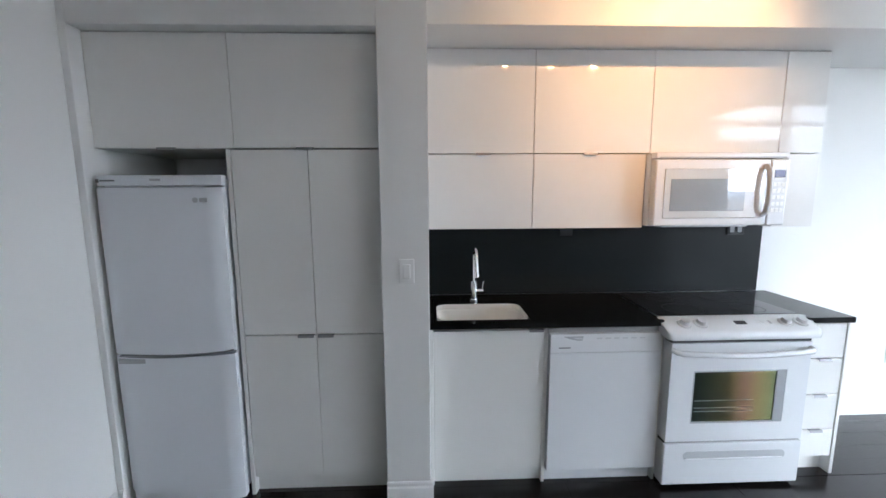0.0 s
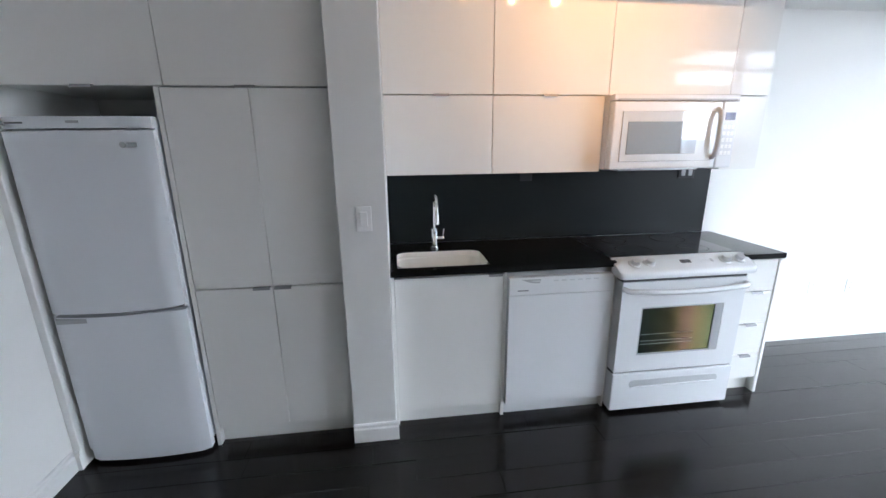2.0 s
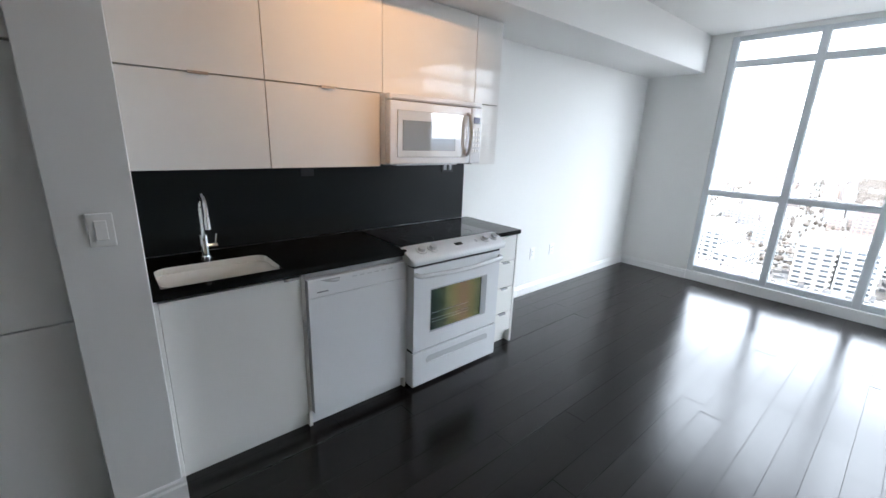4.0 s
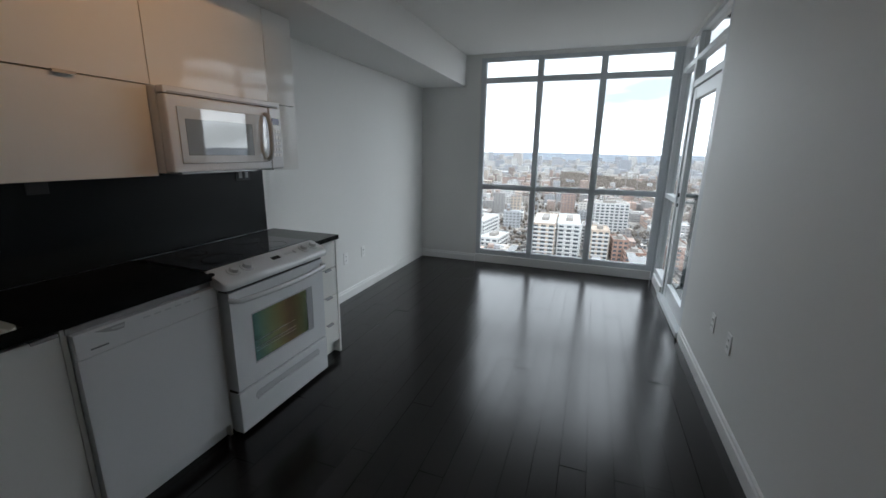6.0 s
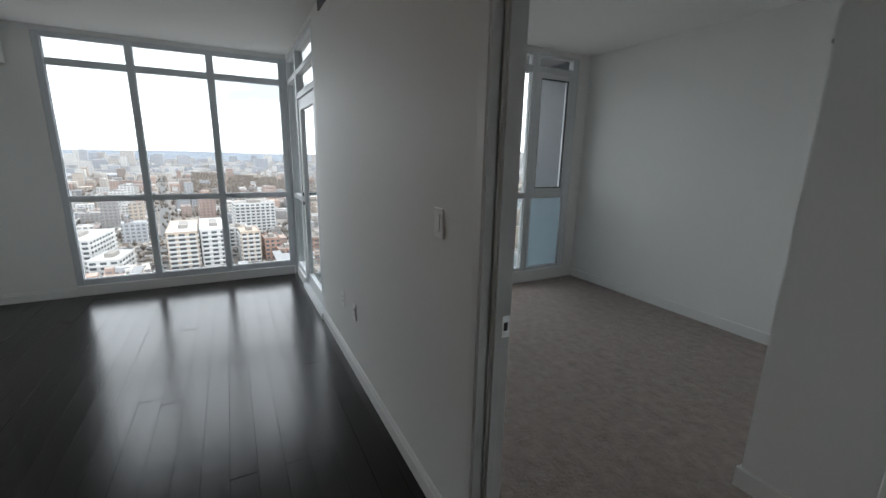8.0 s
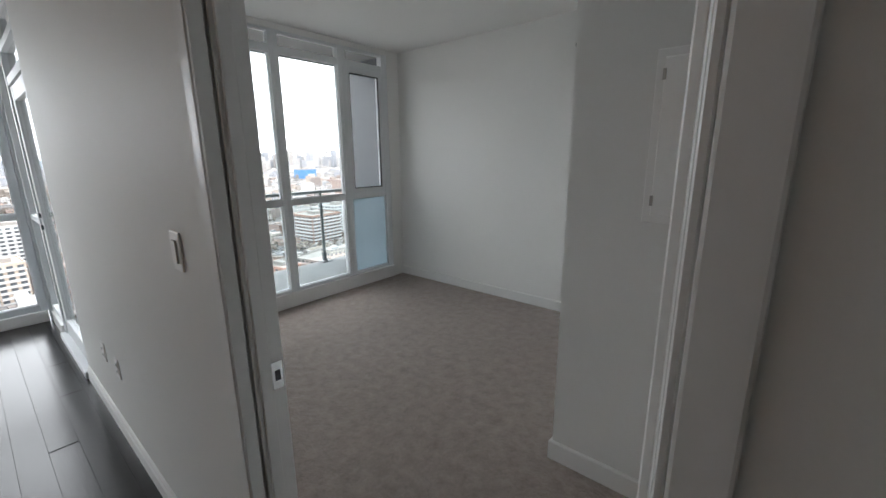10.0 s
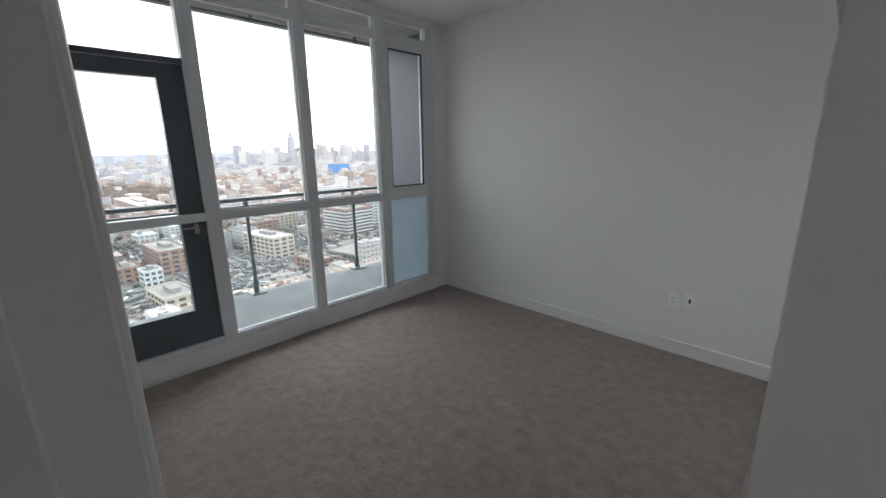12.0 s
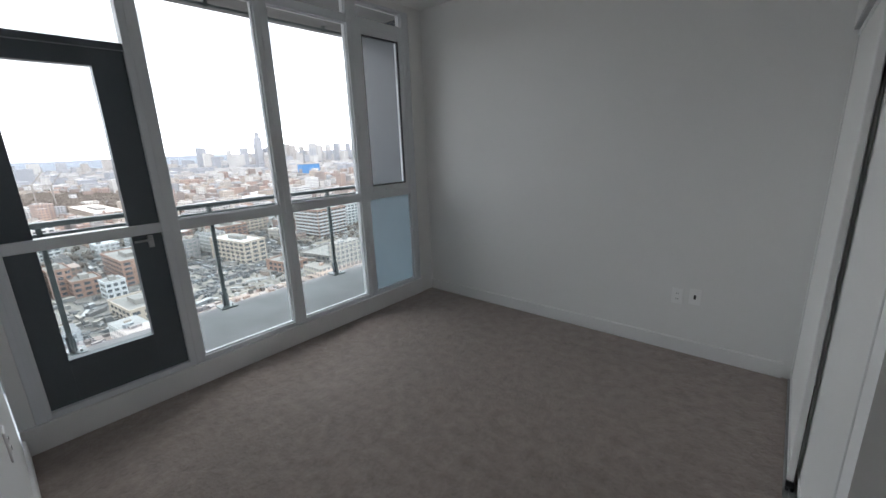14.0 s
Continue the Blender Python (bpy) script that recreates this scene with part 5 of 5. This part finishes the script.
for i, (x, y, deep, wide, turn) in enumerate(LOTS):
    bm = box(-deep / 2, -wide / 2, 0.0, deep / 2, wide / 2, 0.25 + 0.02 * i)
    bm.transform(pose(x, y, GROUND_Z, 0, 0, turn))
    structure(f"vacant_lot_{i + 1}", bm, DIRT, "bare sandy building lot far below", "lot")


def taken(x, y, room):
    """True where a named building or a lot already stands."""
    return any(abs(x - r[0]) < r[3] / 2 + room and abs(y - r[1]) < r[2] / 2 + room for r in NEAR) or any(abs(x - r[0]) < r[2] / 2 + room / 2 and abs(y - r[1]) < r[3] / 2 + room / 2 for r in LOTS)


def solid(verts, faces, x, y, w, p, z0, z1, t):
    """One upright box, turned by t, without its underside."""
    c, s, k = math.cos(t), math.sin(t), len(verts)
    for z in (z0, z1):
        for i, j in ((-1, -1), (1, -1), (1, 1), (-1, 1)):
            verts.append((x + c * i * w / 2 - s * j * p / 2, y + s * i * w / 2 + c * j * p / 2, z))
    faces += [(k + 4, k + 5, k + 6, k + 7)] + [(k + i, k + (i + 1) % 4, k + 4 + (i + 1) % 4, k + 4 + i) for i in range(4)]


def sheet(name, verts, faces, material, label, category):
    me = bpy.data.meshes.new(name)
    me.from_pydata(verts, [], faces)
    me.materials.append(material)
    return tagged(new(name, me), label, category, "", "stuff")


def ravine(a, d):
    """The wooded valley, which has next to no buildings."""
    return -15 < a < 4 and 900 < d < 1500 + 45 * a and random.random() < 0.85


GRID = radians(7)


def town():
    """Street blocks of low houses, works and flats, too many to count, with roof clutter."""
    brick, pale = ([], []), ([], [])
    for i in range(8, 72):
        for j in range(-62, 36):
            u, v = i * 23.0 + random.uniform(-3, 3), j * 21.0 + random.uniform(-3, 3)
            if i % 6 == 0 or j % 5 == 0:
                continue
            x, y = u * math.cos(GRID) - v * math.sin(GRID), u * math.sin(GRID) + v * math.cos(GRID)
            d, a = math.hypot(x, y), math.degrees(math.atan2(y, x))
            if d < 205 or d > 1560 or not -60 < a < 26 or taken(x, y, 13) or ravine(a, d) or random.random() < 0.16:
                continue
            tall = random.random()
            h = random.uniform(5, 11) if tall < 0.62 else (random.uniform(11, 19) if tall < 0.92 else random.uniform(19, 34 if d > 420 else 20))
            w, p = random.uniform(9, 22), random.uniform(8, 20)
            group = brick if random.random() < 0.6 else pale
            t = GRID + random.choice((0, 0, 0, 0.06, -0.08))
            solid(*group, x, y, w, p, GROUND_Z, GROUND_Z + h, t)
            if d < 900:
                for _ in range(random.randint(1, 3)):
                    e, f = random.uniform(-0.32, 0.32) * w, random.uniform(-0.32, 0.32) * p
                    solid(*random.choice((brick, pale)), x + e, y + f, random.uniform(1.5, 5), random.uniform(1.5, 5), GROUND_Z + h, GROUND_Z + h + random.uniform(0.6, 2.8), t)
            if random.random() < 0.45:
                solid(*group, x + w * 0.55, y + random.uniform(-4, 4), w * 0.5, p * 0.55, GROUND_Z, GROUND_Z + h * random.uniform(0.4, 0.8), t)
    sheet("low_buildings", *brick, BRICKTOWN, "dense low brick and rendered city buildings", "buildings")
    sheet("pale_buildings", *pale, PALETOWN, "pale flat-roofed city buildings", "buildings")


town()


def blocks(name, material, label, count, near, far, a0, a1, low, high, small, large):
    """Very many buildings, too far to count, as one sheet of boxes with roofs."""
    verts, faces = [], []
    for _ in range(count):
        d, a = near + (far - near) * random.random() ** 0.75, random.uniform(a0, a1)
        h = low + (high - low) * random.random() ** 2.5
        if ravine(a, d):
            continue
        solid(verts, faces, *polar(a, d), random.uniform(small, large), random.uniform(small, large), GROUND_Z, GROUND_Z + h, GRID + random.choice((0, 0.12, -0.1)))
    return sheet(name, verts, faces, material, label, "buildings")


blocks("distant_city", FARTOWN, "distant city districts with haze put into their colour", 2600, 1500, 4300, -64, 32, 8, 26, 16, 55)
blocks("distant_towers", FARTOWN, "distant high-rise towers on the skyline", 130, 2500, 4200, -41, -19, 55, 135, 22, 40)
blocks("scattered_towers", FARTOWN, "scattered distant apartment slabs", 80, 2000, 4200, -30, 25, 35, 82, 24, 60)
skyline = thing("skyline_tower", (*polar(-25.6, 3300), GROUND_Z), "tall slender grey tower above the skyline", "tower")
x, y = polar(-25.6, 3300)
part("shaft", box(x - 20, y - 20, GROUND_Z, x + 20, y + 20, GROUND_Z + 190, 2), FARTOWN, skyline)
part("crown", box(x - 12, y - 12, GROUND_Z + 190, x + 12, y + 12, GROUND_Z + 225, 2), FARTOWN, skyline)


def trees():
    """Bare street trees and woods, as very many small ragged clumps."""
    verts, faces = [], []
    for _ in range(13000):
        wood = random.random() < 0.55
        a = random.uniform(-15, 4) if wood else random.uniform(-60, 28)
        d = random.uniform(860, 1560 + 45 * a) if wood else random.uniform(360, 1600)
        x, y = polar(a, d)
        if not wood and taken(x, y, 4):
            continue
        r, k = random.uniform(3.0, 6.5) if wood else random.uniform(1.2, 2.8), len(verts)
        for z, s in ((0, 0.15), (0.45, 1.0), (1.0, 0.75), (1.5, 0.2)):
            for i in range(5):
                q = math.tau * i / 5 + random.uniform(-0.3, 0.3)
                e = r * s * random.uniform(0.6, 1.2)
                verts.append((x + e * math.cos(q), y + e * math.sin(q), GROUND_Z + r * z * random.uniform(0.9, 1.2) + (0.0 if z == 0 else 1.0)))
        for lv in range(3):
            for i in range(5):
                faces.append((k + lv * 5 + i, k + lv * 5 + (i + 1) % 5, k + lv * 5 + 5 + (i + 1) % 5, k + lv * 5 + 5 + i))
    me = bpy.data.meshes.new("bare_trees")
    me.from_pydata(verts, [], faces)
    me.materials.append(TWIGS)
    return tagged(new("bare_trees", me), "bare brown winter trees among the streets", "trees", "", "stuff")


trees()

CARPAINT = facade("car_paint", (0.04, 0.045, 0.05), (0.55, 0.55, 0.56), 400.0, 400.0)


def parked_cars():
    """Very many cars on the open lots far below: a body and a smaller cabin each."""
    verts, faces = [], []
    for _ in range(130):
        x0, y0 = polar(random.uniform(-46, 16), random.uniform(195, 430))
        if any(abs(x0 - r[0]) < r[3] / 2 + 8 and abs(y0 - r[1]) < r[2] / 2 + 8 for r in NEAR):
            continue
        t = random.choice((0.15, 1.72))
        c, s = math.cos(t), math.sin(t)
        for n in range(random.randint(3, 9)):
            for half, z0, z1, wide in ((2.2, 0.3, 0.95, 0.9), (1.2, 0.95, 1.5, 0.75)):
                k = len(verts)
                for z in (z0, z1):
                    for i, j in ((-1, -1), (1, -1), (1, 1), (-1, 1)):
                        u, v = i * half, j * wide + n * 2.9
                        verts.append((x0 + c * u - s * v, y0 + s * u + c * v, GROUND_Z + z))
                faces += [(k + 4, k + 5, k + 6, k + 7)] + [(k + i, k + (i + 1) % 4, k + 4 + (i + 1) % 4, k + 4 + i) for i in range(4)]
    me = bpy.data.meshes.new("parked_cars")
    me.from_pydata(verts, [], faces)
    me.materials.append(CARPAINT)
    return tagged(new("parked_cars", me), "rows of parked cars on open lots far below", "cars", "", "stuff")


parked_cars()

def site_clutter():
    """Heaps, huts, containers, walls and stacked material on the open ground, too many to count."""
    verts, faces = [], []
    for _ in range(4200):
        x, y = polar(random.uniform(-46, 18), random.uniform(190, 470))
        if any(abs(x - r[0]) < r[3] / 2 + 2 and abs(y - r[1]) < r[2] / 2 + 2 for r in NEAR):
            continue
        long = random.random() < 0.25
        solid(verts, faces, x, y, random.uniform(0.8, 3.0), random.uniform(5, 14) if long else random.uniform(0.8, 4.0), GROUND_Z, GROUND_Z + random.uniform(0.4, 2.6), GRID + random.choice((0, math.pi / 2, random.uniform(0, 3))))
    return sheet("site_clutter", verts, faces, CLUTTER, "huts, heaps and stacked material on the open lots", "clutter")


CLUTTER = facade("site_material", (0.09, 0.085, 0.08), (0.40, 0.385, 0.37), 400.0, 400.0, between=((0.34, 0.30, 0.26), (0.16, 0.14, 0.125), (0.42, 0.37, 0.31), (0.25, 0.20, 0.17)))
site_clutter()

# streets on the grid of the town
for i, (lane, fixed) in enumerate([(k * 6 * 23.0, False) for k in range(2, 11)] + [(k * 5 * 21.0, True) for k in range(-9, 6)]):
    bm = box(180, lane - 5.5, 0, 1500, lane + 5.5, 0.06) if fixed else box(lane - 5.5, -900, 0, lane + 5.5, 480, 0.10)
    bm.transform(pose(0, 0, GROUND_Z, 0, 0, 7))
    structure(f"road_{i + 1}", bm, ASPHALT, "grey city street far below", "road")

# blue hall and the wooded ridge on the horizon
x, y = polar(-31.4, 1500)
hall = thing("blue_hall", (x, y, GROUND_Z), "bright blue clad hall among distant buildings", "building")
part("wall", box(x - 16, y - 33, GROUND_Z, x + 16, y + 33, GROUND_Z + 37, 0.5), BLUECLAD, hall)
part("roof", box(x - 17, y - 34, GROUND_Z + 37, x + 17, y + 34, GROUND_Z + 38.5, 0.3), ROOFING, hall)

bm = bmesh.new()
last = None
for k in range(140):
    a = -70 + k * 110 / 139
    x, y = polar(a, 4400)
    z = GROUND_Z + 80 + 9 * noise.noise(Vector((a * 0.09, 0, 0))) + 3 * noise.noise(Vector((a * 1.3, 4, 0)))
    x2, y2 = polar(a, 3900)
    row = (bm.verts.new((x2, y2, GROUND_Z)), bm.verts.new((x, y, z)))
    if last:
        bm.faces.new((last[0], row[0], row[1], last[1]))
    last = row
RIDGE = surface("wooded_ridge", (0.17, 0.19, 0.22), 0.95, vary=0.15, large=0.01, fine=0.1, bump=0.0)
structure("backdrop", bm, RIDGE, "low wooded ridge along the horizon", "ridge")


def cranes():
    for a, d, h, turn in ((-4.2, 900, 44, 25), (-5.6, 930, 40, -40)):
        x, y = polar(a, d)
        c = thing("tower_crane", (0, 0, 0), "white lattice tower crane over a building site", "crane", "cranes")
        part("mast", box(-0.7, -0.7, 0, 0.7, 0.7, h), ROOFING, c)
        part("jib", tube([(0, 0, h), (0, -20, h + 22)], 0.6, None, 4), ROOFING, c)
        part("counter_jib", box(-0.8, 0, h - 0.5, 0.8, 12, h + 1.5), ROOFING, c)
        c.matrix_basis = pose(x, y, GROUND_Z, 0, 0, turn)


cranes()

# ---- floor planks of the living room, last ----
PLANK_W = 0.127
lengths = (0.62, 0.9, 1.22, 1.5)
boards = {}
for length in lengths:
    bm = box(0, 0.0006, -0.014, length - 0.0014, PLANK_W - 0.0006, 0.0, 0.0003)
    me = bpy.data.meshes.new("plank")
    bm.to_mesh(me)
    bm.free()
    me.materials.append(WOOD)
    boards[length] = me
random.seed(3)
floor = bpy.data.objects["floor"]
y = LIV_S - 0.06
while y < LIV_N:
    x = -2.4 - random.random()
    while x < LIV_E + 0.02:
        length = random.choice(lengths)
        if x + length > -1.75:
            o = new("plank", boards[length])
            o.parent, o.location = floor, (x, y, random.uniform(-0.0004, 0.0004))
            o.rotation_euler = (random.gauss(0, 0.0045), random.gauss(0, 0.0012), 0)
        x += length
    y += PLANK_W
